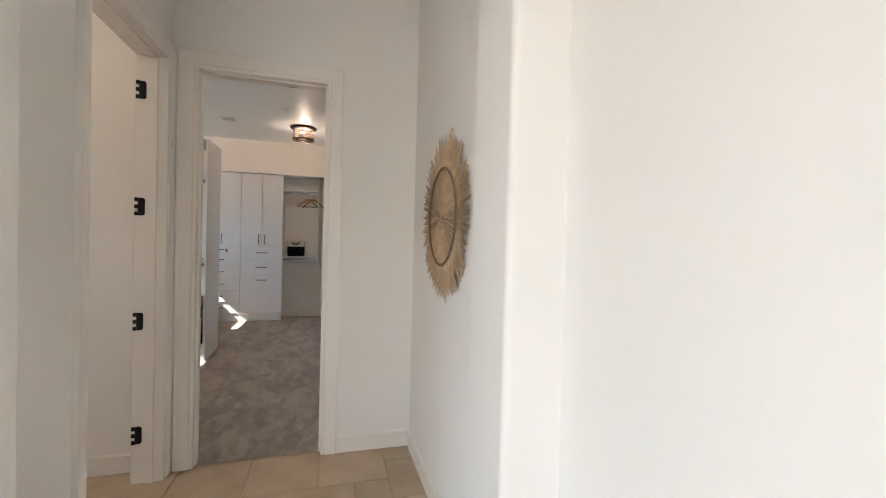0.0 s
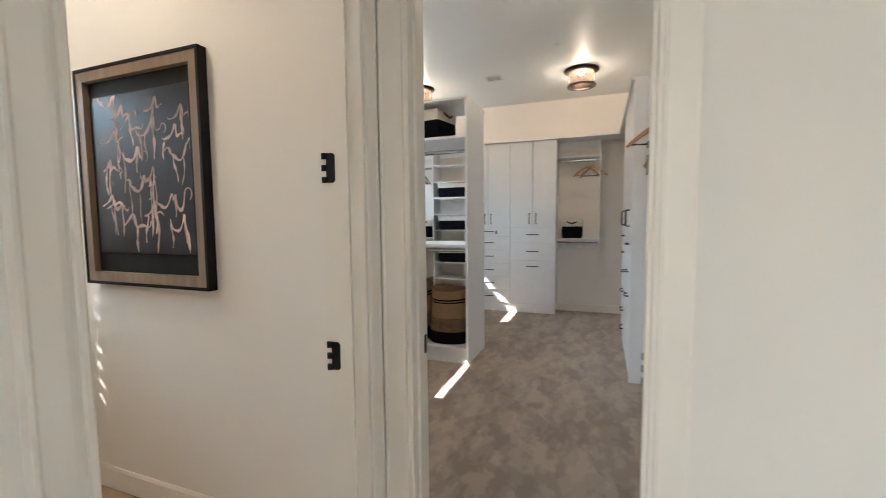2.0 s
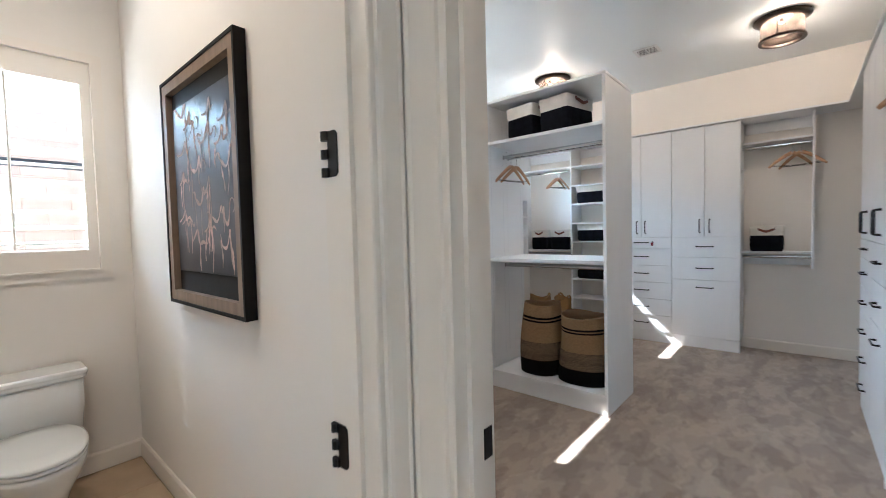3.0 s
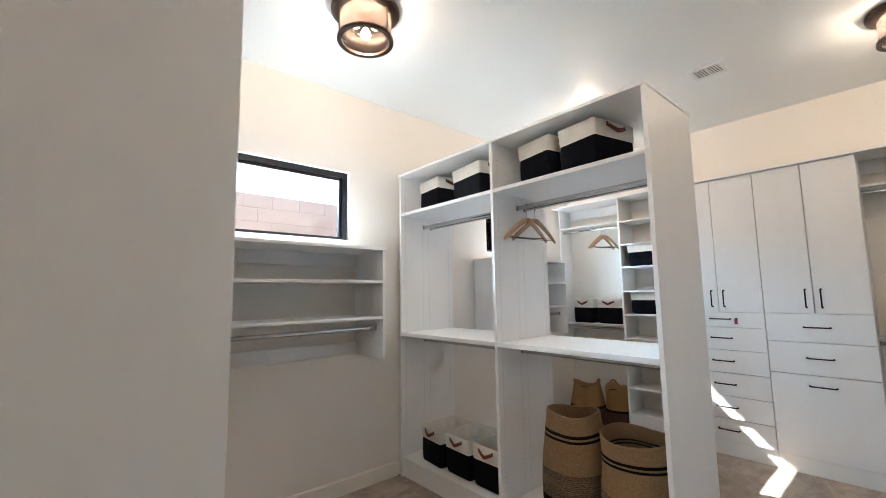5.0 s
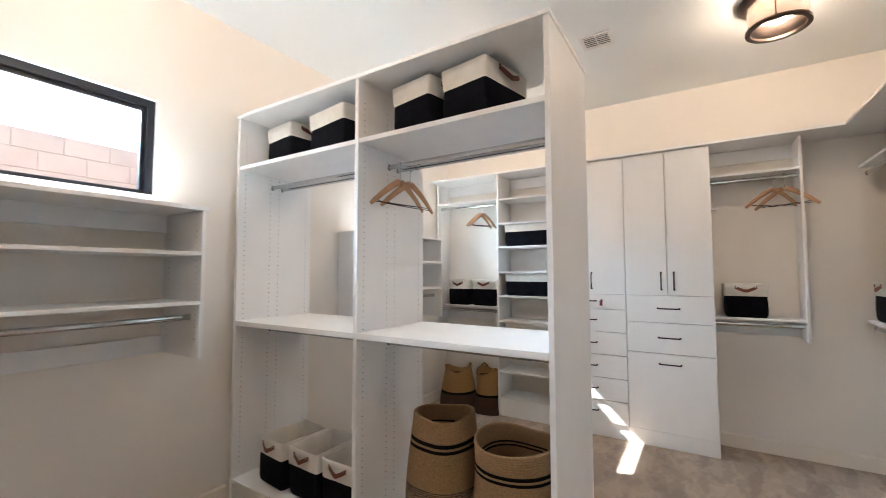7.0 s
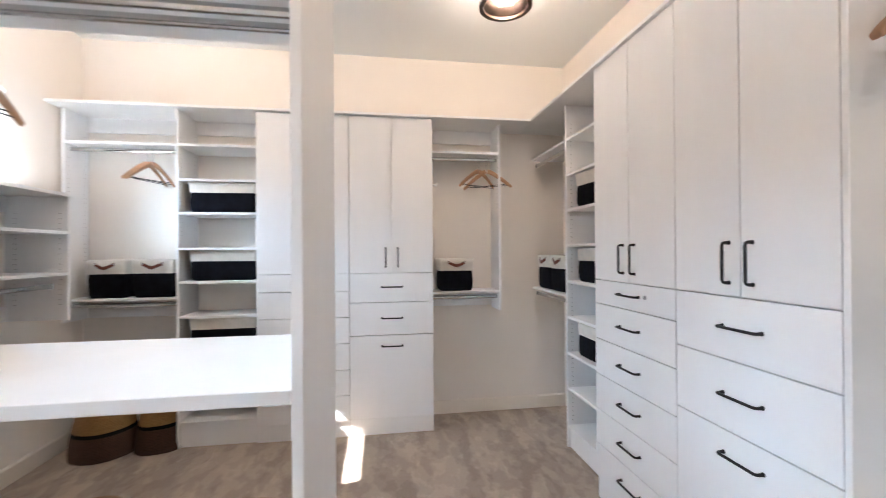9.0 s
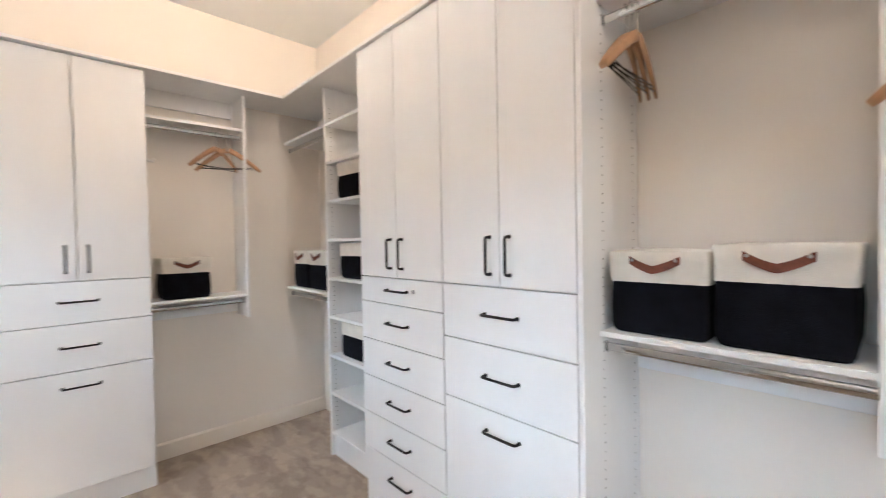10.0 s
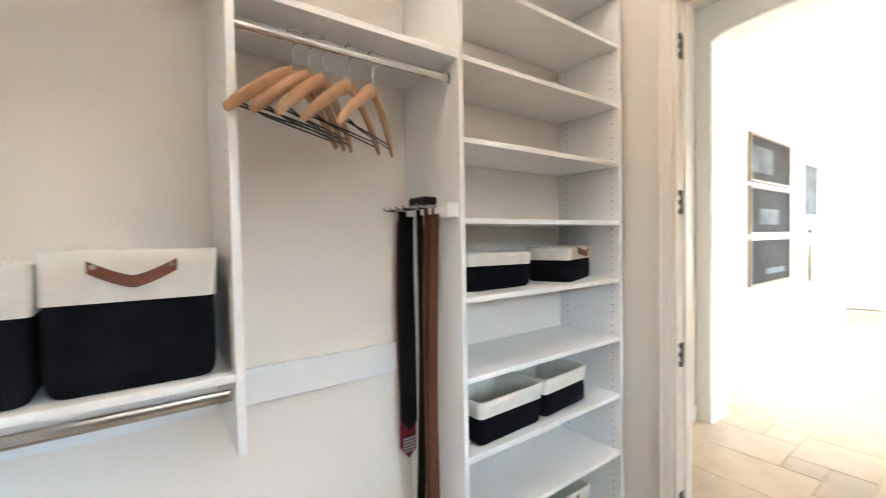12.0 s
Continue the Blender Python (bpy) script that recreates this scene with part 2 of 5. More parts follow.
def add_haze(m, amount):
    """Seeds and haze in the glass that catch the bulbs' light."""
    nt = m.node_tree
    out = nt.nodes["Material Output"]
    src = out.inputs[0].links[0].from_socket
    tr = nt.nodes.new("ShaderNodeBsdfTranslucent")
    tr.inputs[0].default_value = (0.95, 0.76, 0.66, 1)
    mx = nt.nodes.new("ShaderNodeMixShader")
    n = nt.nodes.new("ShaderNodeTexNoise")
    n.inputs["Scale"].default_value = 60
    r = nt.nodes.new("ShaderNodeMapRange")
    r.inputs["From Min"].default_value, r.inputs["From Max"].default_value = 0.35, 0.75
    r.inputs["To Min"].default_value, r.inputs["To Max"].default_value = amount * 0.4, amount
    nt.links.new(n.outputs["Fac"], r.inputs["Value"])
    nt.links.new(r.outputs[0], mx.inputs[0])
    nt.links.new(src, mx.inputs[1])
    nt.links.new(tr.outputs[0], mx.inputs[2])
    nt.links.new(mx.outputs[0], out.inputs[0])


add_haze(M_SHADE, 0.06)


def emission_material(name, color, strength):
    m = bpy.data.materials.new(name)
    m.use_nodes = True
    b = m.node_tree.nodes["Principled BSDF"]
    b.inputs["Emission Color"].default_value = (*color, 1)
    b.inputs["Emission Strength"].default_value = strength
    return m


M_BULB = emission_material("warm_bulb", (1.0, 0.66, 0.42), 4.5)


# ---- mesh helpers ----
def add_box(bm, x0, x1, y0, y1, z0, z1):
    v = [bm.verts.new(p) for p in ((x0, y0, z0), (x1, y0, z0), (x1, y1, z0), (x0, y1, z0), (x0, y0, z1), (x1, y0, z1), (x1, y1, z1), (x0, y1, z1))]
    for f in ((3, 2, 1, 0), (4, 5, 6, 7), (0, 1, 5, 4), (1, 2, 6, 5), (2, 3, 7, 6), (3, 0, 4, 7)):
        bm.faces.new([v[i] for i in f])
    return v


def to_mesh(name, bm, mat, smooth=False):
    bmesh.ops.recalc_face_normals(bm, faces=bm.faces)
    me = bpy.data.meshes.new(name)
    bm.to_mesh(me)
    bm.free()
    me.materials.append(mat)
    if smooth:
        for p in me.polygons:
            p.use_smooth = True
    return me


def part(name, bm, mat, parent, label="", smooth=False):
    ob = new(name, to_mesh(name, bm, mat, smooth))
    ob.parent = parent
    if label:
        tagged(ob, label)
    return ob


def box(name, x0, x1, y0, y1, z0, z1, mat, parent=None, bevel=0.0015, label="", segs=1):
    bm = bmesh.new()
    add_box(bm, x0, x1, y0, y1, z0, z1)
    if bevel:
        bmesh.ops.bevel(bm, geom=list(bm.edges), offset=bevel, segments=segs, affect="EDGES", profile=0.5)
    return part(name, bm, mat, parent, label, smooth=False)


def thing(name, m, label, category, group=""):
    ob = new(name)
    ob.empty_display_size = 0.1
    ob.matrix_world = m
    return tagged(ob, label, category, group)


def loft(bm, rings, closed=True, cap_start=False, cap_end=False):
    """Skin a list of rings of points that have the same number of points."""
    vs = [[bm.verts.new(p) for p in r] for r in rings]
    n = len(vs[0])
    for a, b in zip(vs, vs[1:]):
        for i in range(n if closed else n - 1):
            j = (i + 1) % n
            bm.faces.new((a[i], a[j], b[j], b[i]))
    if cap_start:
        bm.faces.new(vs[0][::-1])
    if cap_end:
        bm.faces.new(vs[-1])
    return vs


def tube(bm, pts, r, segs=8, flat=1.0):
    """A tube along points; r is one radius or one for each point; flat squeezes it along the side axis."""
    pts = [Vector(p) for p in pts]
    rs = r if isinstance(r, (list, tuple)) else [r] * len(pts)
    rings = []
    for i, p in enumerate(pts):
        d = (pts[min(i + 1, len(pts) - 1)] - pts[max(i - 1, 0)]).normalized()
        up = Vector((0, 0, 1)) if abs(d.z) < 0.9 else Vector((1, 0, 0))
        s = d.cross(up).normalized()
        u = s.cross(d).normalized()
        rings.append([p + (s * math.cos(a) * flat + u * math.sin(a)) * rs[i] for a in (2 * math.pi * k / segs for k in range(segs))])
    loft(bm, rings, True, True, True)


def rounded_rect(w, d, r, z, n=4, cx=0.0, cy=0.0):
    pts = []
    for sx, sy, a0 in ((1, 1, 0), (-1, 1, 90), (-1, -1, 180), (1, -1, 270)):
        for k in range(n + 1):
            a = radians(a0 + 90 * k / n)
            pts.append((cx + sx * (w / 2 - r) + r * math.cos(a), cy + sy * (d / 2 - r) + r * math.sin(a), z))
    return pts


def disc_ring(r, z, n=32, wob=0.0, ph=0.0, sq=0.0, cx=0, cy=0):
    pts = []
    for k in range(n):
        a = 2 * math.pi * k / n
        rr = r * (1 + sq * abs(math.sin(2 * a)) ** 1.5 * 0.5 + wob * math.sin(3 * a + ph) + wob * 0.6 * math.sin(5 * a + 2 * ph))
        pts.append((cx + rr * math.cos(a), cy + rr * math.sin(a), z))
    return pts


def wall(name, axis, a0, a1, b0, b1, z0, z1, openings=(), mat=None, label="", parent=None):
    """A wall that runs along axis from a0 to a1, b0 to b1 thick, with openings (from, to, sill, head)."""
    bm = bmesh.new()
    cuts = sorted({a0, a1, *[o[0] for o in openings], *[o[1] for o in openings]})
    for lo, hi in zip(cuts, cuts[1:]):
        mid = (lo + hi) / 2
        runs = [(z0, z1)]
        for o in openings:
            if o[0] < mid < o[1]:
                runs = [(z0, o[2]), (o[3], z1)]
        for s, t in runs:
            if t - s > 0.001:
                if axis == "x":
                    add_box(bm, lo, hi, b0, b1, s, t)
                else:
                    add_box(bm, b0, b1, lo, hi, s, t)
    ob = part(name, bm, mat or M_WALL, parent)
    return tagged(ob, label, "wall", kind="structure")


# ---- the large structure ----
CEIL = 3.15
WX, EX, FY, DY0, DY1 = -3.66, 0.36, 8.01, 2.86, 2.975     # closet: window wall, cabinet wall, far wall, door wall
HX0, HX1, AY0, AY1 = -1.08, 0.405, 1.06, 1.362            # hall and arch
BX = 0.465                                                # bathroom wall with the photographs
TX, WCY = -3.672, 2.902                                              # toilet room wall with the painting
DOOR = (-0.945, -0.193, 2.44)
WCD = (1.955, 2.755, 2.44)
WIN = [(3.88, 4.80, 1.925, 2.482), (6.42, 7.335, 1.925, 2.482)]

wall("wall_window_closet", "y", 3.06, 8.2, WX - 0.085, WX, 0, CEIL, WIN, label="warm white painted wall with two high windows")
# unseen outer face, added to dim light bounced onto the garden wall
wall("added_outer_stucco", "y", 3.06, 8.2, WX - 0.10, WX - 0.086, 0, CEIL, WIN, mat=M_STUCCO, label="added unseen brown stucco face that lowers bounce outside the closet windows")
wall("wall_far", "x", WX, EX, FY, FY + 0.15, 0, CEIL, label="warm white painted far wall of the closet")
wall("wall_right_closet", "y", DY1, 8.2, EX, EX + 0.2, 0, CEIL, label="warm white painted wall behind white cabinets")
wall("wall_door", "x", HX0 - 0.14, 0.56, DY0, DY1, 0, CEIL, [(DOOR[0] - 0.02, DOOR[1] + 0.02, 0, DOOR[2] + 0.02)], label="warm white painted wall with the closet doorway")
wall("wall_toilet_closet", "x", TX - 0.12, HX0 - 0.14, WCY, 3.06, 0, CEIL, label="warm white painted wall between toilet room and closet")
wall("wall_hall_right", "y", AY1, DY0, HX1, HX1 + 0.15, 0, CEIL, label="warm white painted hall wall")
wall("wall_hall_left", "y", AY1, DY0, HX0 - 0.14, HX0, 0, CEIL, [(WCD[0] - 0.02, WCD[1] + 0.02, 0, WCD[2] + 0.02)], label="warm white painted wall with the toilet doorway")
wall("wall_window_toilet", "y", 1.0, WCY, TX - 0.12, TX, 0, CEIL, [(2.02, 2.739, 1.243, 2.47)], label="warm white painted wall with a shuttered window")
wall("wall_toilet_back", "x", TX, HX0 - 0.14, 1.06, 1.20, 0, CEIL, label="warm white painted wall")
wall("wall_bath_right", "y", -3.75, AY0, BX, BX + 0.15, 0, CEIL, label="white painted bathroom wall hung with framed photographs")
wall("wall_bath_right_return", "x", BX, 3.0, -3.9, -3.75, 0, CEIL, label="white painted wall return")
# the opening is unseen, added for the lamp that fills the hall
wall("wall_bath_far", "x", -3.85, 3.0, -6.15, -6.0, 0, CEIL, [(-3.0, -1.0, 0.9, 2.7)], label="white painted far bathroom wall")
wall("wall_bath_end", "y", -6.0, -3.9, 3.0, 3.15, 0, CEIL, label="white painted wall")
wall("wall_bath_left", "y", -6.0, 1.06, -3.85, -3.65, 0, CEIL, [(-3.5, -0.5, 1.15, 2.6)], label="white painted wall with a wide window")


def arch_wall():
    """The wall with the arched passage between hall and bathroom, with rounded corners."""
    ax0, ax1, spring, rise = -0.937, 0.292, 2.87, 0.075
    bm = bmesh.new()
    n = 20
    top = []
    for k in range(n + 1):
        u = -1 + 2 * k / n
        top.append((ax0 + (ax1 - ax0) * k / n, spring + rise * math.sqrt(max(0.0, 1 - abs(u) ** 2.6))))
    fr, bk = [], []
    for y, store in ((AY0, fr), (AY1, bk)):
        for x, z in [(ax0, 0.0)] + top + [(ax1, 0.0)]:
            store.append(bm.verts.new((x, y, z)))
    inner = [bm.faces.new((fr[i], fr[i + 1], bk[i + 1], bk[i])) for i in range(len(fr) - 1)]
    xl, xr = HX0 - 0.14, 0.60
    for y, store in ((AY0, fr), (AY1, bk)):
        tl = [bm.verts.new((x, y, CEIL)) for x in (xl, *[p[0] for p in top], xr)]
        bl, br = bm.verts.new((xl, y, 0)), bm.verts.new((xr, y, 0))
        sl, sr = bm.verts.new((xl, y, spring)), bm.verts.new((xr, y, spring))
        bm.faces.new((bl, store[0], store[1], sl))
        bm.faces.new((sl, store[1], tl[1], tl[0]))
        for i in range(n):
            bm.faces.new((store[1 + i], store[2 + i], tl[2 + i], tl[1 + i]))
        bm.faces.new((store[-2], sr, tl[-1], tl[-2]))
        bm.faces.new((store[-1], br, sr, store[-2]))
    bmesh.ops.recalc_face_normals(bm, faces=bm.faces)
    edges = [e for e in bm.edges if len(e.link_faces) == 2 and len([f for f in e.link_faces if f in inner]) == 1]
    bmesh.ops.bevel(bm, geom=edges, offset=0.022, segments=5, affect="EDGES", profile=0.5)
    ob = part("wall_arch", bm, M_WALL, None)
    tagged(ob, "warm white painted wall with a rounded archway", "wall", kind="structure")


arch_wall()

bm = bmesh.new()
add_box(bm, -3.88, 3.15, -6.15, 8.2, CEIL, CEIL + 0.12)
tagged(part("ceiling", bm, M_CEIL, None), "smooth white painted ceiling", "ceiling", kind="structure")

# unseen eave, added to cut sun and sky light at the windows
bm = bmesh.new()
add_box(bm, -4.414, -3.885, -6.15, 8.2, CEIL, CEIL + 0.12)
tagged(part("added_eave", bm, M_STUCCO, None), "added unseen brown stucco eave that cuts light above the windows", "eave", kind="structure")


def carpet():
    """One sheet of carpet, softly uneven."""
    bm = bmesh.new()
    nx, ny = 60, 76
    x0, x1, y0, y1 = WX, EX, 2.90, FY
    g = [[bm.verts.new((x0 + (x1 - x0) * i / nx, y0 + (y1 - y0) * j / ny, 0.0 + 0.003 * noise.noise((i * 0.35, j * 0.35, 0)))) for j in range(ny + 1)] for i in range(nx + 1)]
    for i in range(nx):
        for j in range(ny):
            bm.faces.new((g[i][j], g[i + 1][j], g[i + 1][j + 1], g[i][j + 1]))
    ob = part("floor_carpet", bm, M_CARPET, None, smooth=True)
    tagged(ob, "taupe cut pile carpet with brushed nap marks", "carpet", kind="structure")


carpet()
bm = bmesh.new()
add_box(bm, -3.86, 3.15, -6.15, 2.96, -0.12, -0.008)
floor_stone = tagged(part("floor_stone", bm, M_GROUT, None), "honed beige travertine floor in mixed tile sizes", "floor", kind="structure")
bm = bmesh.new()
add_box(bm, -3.86, 0.6, 2.96, 8.2, -0.12, -0.012)
tagged(part("floor_slab", bm, M_GROUT, None), "plain slab under the carpet", "floor", kind="structure")
bm = bmesh.new()
add_box(bm, -60, 60, -60, 60, -0.5, -0.15)
tagged(part("ground", bm, M_GROUND, None), "pale dry desert ground", "ground", kind="structure")


def skirting(name, axis, a0, a1, b, side, parent=None):
    """A baseboard along a wall face at b; side is the way it stands proud."""
    bm = bmesh.new()
    t, h = 0.014, 0.115
    prof = [(0, 0), (t, 0), (t, h - 0.012), (t * 0.5, h), (0, h)]
    rings = []
    for a in (a0, a1):
        rings.append([(a, b + side * p, z) if axis == "x" else (b + side * p, a, z) for p, z in prof])
    loft(bm, rings, True, True, True)
    tagged(part(name, bm, M_TRIM, parent), "white painted baseboard", "baseboard", kind="structure")


skirting("baseboard_1", "x", -0.344, EX, FY, -1)
skirting("baseboard_2", "y", 3.06, 5.26, WX, 1)
skirting("baseboard_3", "y", 5.88, FY, WX, 1)
skirting("baseboard_4", "x", WX, -1.22, 3.06, 1)
skirting("baseboard_5", "x", -0.10, HX1, DY0, -1)
skirting("baseboard_6", "y", AY1, DY0, HX1, -1)
skirting("baseboard_7", "x", TX, -1.225, WCY, -1)
skirting("baseboard_8", "y", 1.2, WCY, TX, 1)
skirting("baseboard_9", "y", AY1, 1.868, HX0, 1)
skirting("baseboard_10", "y", -3.75, AY0, BX, -1)
skirting("baseboard_11", "x", -0.90, -0.344, FY, -1)
skirting("baseboard_12", "y", 3.05, 5.30, EX, -1)
skirting("baseboard_13", "x", -3.65, 3.0, -6.0, 1)


# ---- door casings and jambs ----
def casing_profile(w):
    return [(0, 0), (0, 0.010), (0.004, 0.013), (0.012, 0.013), (0.015, 0.009), (0.020, 0.009), (0.024, 0.016), (0.034, 0.018), (w - 0.012, 0.020), (w - 0.006, 0.024), (w, 0.024), (w, 0)]


def casing(name, axis, lo, hi, head, face, side, w, label):
    """Moulded casing on three sides of an opening, mitred at the corners."""
    bm = bmesh.new()
    prof = casing_profile(w)

    def place(a, out, z):
        b = face + side * out
        return (a, b, z) if axis == "x" else (b, a, z)
    loft(bm, [[place(lo - q, o, 0) for q, o in prof], [place(lo - q, o, head + q) for q, o in prof], [place(hi + q, o, head + q) for q, o in prof], [place(hi + q, o, 0) for q, o in prof]], True, True, True)
    return tagged(part(name, bm, M_TRIM, None), label, "door casing", kind="structure")


def jamb(name, axis, lo, hi, head, b0, b1, stop, label):
    """Door lining with a stop strip."""
    bm = bmesh.new()

    def bx(a0, a1, c0, c1, z0, z1):
        if axis == "x":
            add_box(bm, a0, a1, c0, c1, z0, z1)
        else:
            add_box(bm, c0, c1, a0, a1, z0, z1)
    bx(lo - 0.019, lo, b0, b1, 0, head + 0.019)
    bx(hi, hi + 0.019, b0, b1, 0, head + 0.019)
    bx(lo, hi, b0, b1, head, head + 0.019)
    s0, s1 = stop
    bx(lo, lo + 0.012, s0, s1, 0, head)
    bx(hi - 0.012, hi, s0, s1, 0, head)
    bx(lo + 0.012, hi - 0.012, s0, s1, head - 0.012, head)
    return tagged(part(name, bm, M_TRIM, None), label, "door frame", kind="structure")


casing("trim_closet_hall", "x", DOOR[0], DOOR[1], DOOR[2], DY0, -1, 0.105, "white moulded casing round the closet doorway")
casing("trim_closet_inside", "x", DOOR[0], DOOR[1], DOOR[2], DY1, 1, 0.07, "white moulded casing inside the closet")
jamb("door_frame_1", "x", DOOR[0], DOOR[1], DOOR[2], DY0, DY1, (DY0 + 0.03, DY0 + 0.068), "white painted closet door lining without a door leaf")
casing("trim_toilet_hall", "y", WCD[0], WCD[1], WCD[2], HX0, 1, 0.085, "white moulded casing round the toilet doorway")
casing("trim_toilet_inside", "y", WCD[0], WCD[1], WCD[2], HX0 - 0.14, -1, 0.085, "white moulded casing inside the toilet room")
jamb("door_frame_2", "y", WCD[0], WCD[1], WCD[2], HX0 - 0.14, HX0, (HX0 - 0.075, HX0 - 0.04), "white painted toilet door lining without a door leaf")


def hinge(m, mat):
    """The frame half of a butt hinge: a leaf with three knuckles and screws."""
    h = thing("door_hinge", m, "matte black hinge leaf on a bare white door frame", "hinge", "hinges of the door frames")
    bm = bmesh.new()
    rings = [[(x, y, z) for x, z in ((0.0, 0.0), (0.026, 0.0), (0.034, 0.008), (0.034, 0.092), (0.026, 0.10), (0.0, 0.10))] for y in (0.0, -0.003)]
    loft(bm, rings, True, True, True)
    part("leaf", bm, mat, h)
    for z in (0.0, 0.04, 0.08):
        bm = bmesh.new()
        tube(bm, [(-0.008, -0.005, z), (-0.008, -0.005, z + 0.02)], 0.0085, 10)
        add_box(bm, -0.008, 0.004, -0.008, -0.001, z, z + 0.02)
        part("knuckle", bm, mat, h)
    return h


for hz in (0.228, 0.882, 1.536, 2.194):
    hinge(pose(-1.212, WCD[1], hz), M_BLACK)
    hinge(Matrix.Translation((DOOR[1], DY1 - 0.018, hz)) @ pose(0, 0, 0, 0, 0, -90), M_NICKEL)
strike = thing("strike_plate", pose(DOOR[0], 2.955, 0.94), "matte black strike plate on the closet door frame", "strike plate")
box("plate", 0.0, 0.004, -0.012, 0.018, -0.035, 0.035, M_BLACK, strike)


# ---- windows ----
def closet_window(name, y0, y1, z0, z1):
    w = tagged(new(name), "black framed fixed window high in the wall", "window", kind="structure")
    bm = bmesh.new()
    x0, x1 = WX - 0.083, WX - 0.04
    t = 0.04
    for s0, s1, q0, q1 in ((y0, y0 + t, z0, z1), (y1 - t, y1, z0, z1), (y0 + t, y1 - t, z0, z0 + 0.025), (y0 + t, y1 - t, z1 - 0.04, z1)):
        add_box(bm, x0, x1, s0, s1, q0, q1)
    for s0, s1, q0, q1 in ((y0 + t, y0 + t + 0.022, z0 + 0.025, z1 - 0.04), (y1 - t - 0.022, y1 - t, z0 + 0.025, z1 - 0.04), (y0 + t + 0.022, y1 - t - 0.022, z1 - 0.06, z1 - 0.04)):
        add_box(bm, x0, x1 - 0.022, s0, s1, q0, q1)
    part("window_frame", bm, M_WINF, w)
    g = box("pane", x0 + 0.02, x0 + 0.026, y0 + t, y1 - t, z0 + 0.025, z1 - 0.04, M_GLASS, w, 0)
    g.visible_shadow = False


closet_window("window_1", *WIN[0])
closet_window("window_2", *WIN[1])


def shutter_window():
    """Plantation shutters in a cased window of the toilet room."""
    w = tagged(new("window_3"), "white plantation shutters with open louvres in a cased window", "window", kind="structure")
    X = TX
    y0, y1, z0, z1 = 2.02, 2.739, 1.243, 2.47
    bm = bmesh.new()
    o = 0.058
    for s0, s1, q0, q1 in ((y0 - o, y0, z0 - o, z1 + o), (y1, y1 + o, z0 - o, z1 + o), (y0, y1, z0 - o, z0), (y0, y1, z1, z1 + o)):
        add_box(bm, X, X + 0.018, s0, s1, q0, q1)
    k = 0.012
    for s0, s1, q0, q1 in ((y0 - k, y0, z0 - k, z1 + k), (y1, y1 + k, z0 - k, z1 + k), (y0, y1, z0 - k, z0), (y0, y1, z1, z1 + k)):
        add_box(bm, X + 0.018, X + 0.034, s0, s1, q0, q1)
    part("casing", bm, M_TRIM, w)
    bm = bmesh.new()
    s = 0.05
    for s0, s1, q0, q1 in ((y0 + .0005, y0 + s, z0 + .0005, z1 - .0005), (y1 - s, y1 - .0005, z0 + .0005, z1 - .0005), (y0 + s, y1 - s, z0 + .0005, z0 + 0.115), (y0 + s, y1 - s, z1 - 0.13, z1 - .0005)):
        add_box(bm, X - 0.02, X + 0.012, s0, s1, q0, q1)
    part("shutter_frame", bm, M_TRIM, w)
    n = 11
    for k in range(n):
        z = z0 + 0.115 + (z1 - z0 - 0.245) * (k + 0.5) / n
        bm = bmesh.new()
        prof = [(0.043 * math.cos(a), 0.0075 * math.sin(a)) for a in (2 * math.pi * i / 10 for i in range(10))]
        ca, sa = math.cos(radians(1)), math.sin(radians(1))
        loft(bm, [[(X - 0.004 + p * ca - q * sa, y, z + p * sa + q * ca) for p, q in prof] for y in (y0 + s + 0.005, y1 - s - 0.005)], True, True, True)
        part("louvre", bm, M_TRIM, w)
    bm = bmesh.new()
    tube(bm, [(X + 0.05, 2.38, z0 + 0.13), (X + 0.05, 2.38, z1 - 0.145)], 0.006, 6)
    part("tilt_rod", bm, M_TRIM, w)
    bm = bmesh.new()
    for s0, s1, q0, q1 in ((y0, y0 + .035, z0, z1), (y1 - .035, y1, z0, z1), (y0, y1, z0, z0 + .04), (y0, y1, z1 - .04, z1), (y0, y1, 1.845, 1.885)):
        add_box(bm, X - 0.11, X - 0.07, s0, s1, q0, q1)
    part("window_frame", bm, M_WINF, w)
    g = box("pane", X - 0.092, X - 0.086, y0, y1, z0, z1, M_GLASS, w, 0)
    g.visible_shadow = False


shutter_window()


# ---- closet joinery ----
def pull(parent, x, z, length, vertical, y=0.0):
    """A slim black bar pull with bent ends on two small feet."""
    bm = bmesh.new()
    h = length / 2
    way = [(-h, 0.0), (-h, 0.004), (-h, 0.020), (-h + 0.003, 0.026), (-h + 0.010, 0.029), (h - 0.010, 0.029), (h - 0.003, 0.026), (h, 0.020), (h, 0.004), (h, 0.0)]
    rs = [0.0085, 0.0066, 0.0056, 0.0056, 0.0056, 0.0056, 0.0056, 0.0056, 0.0066, 0.0085]
    tube(bm, [(x, y - o, z + a) if vertical else (x + a, y - o, z) for a, o in way], rs, 8)
    return part("handle", bm, M_BLACK, parent, "slim matte black bar pull", smooth=True)


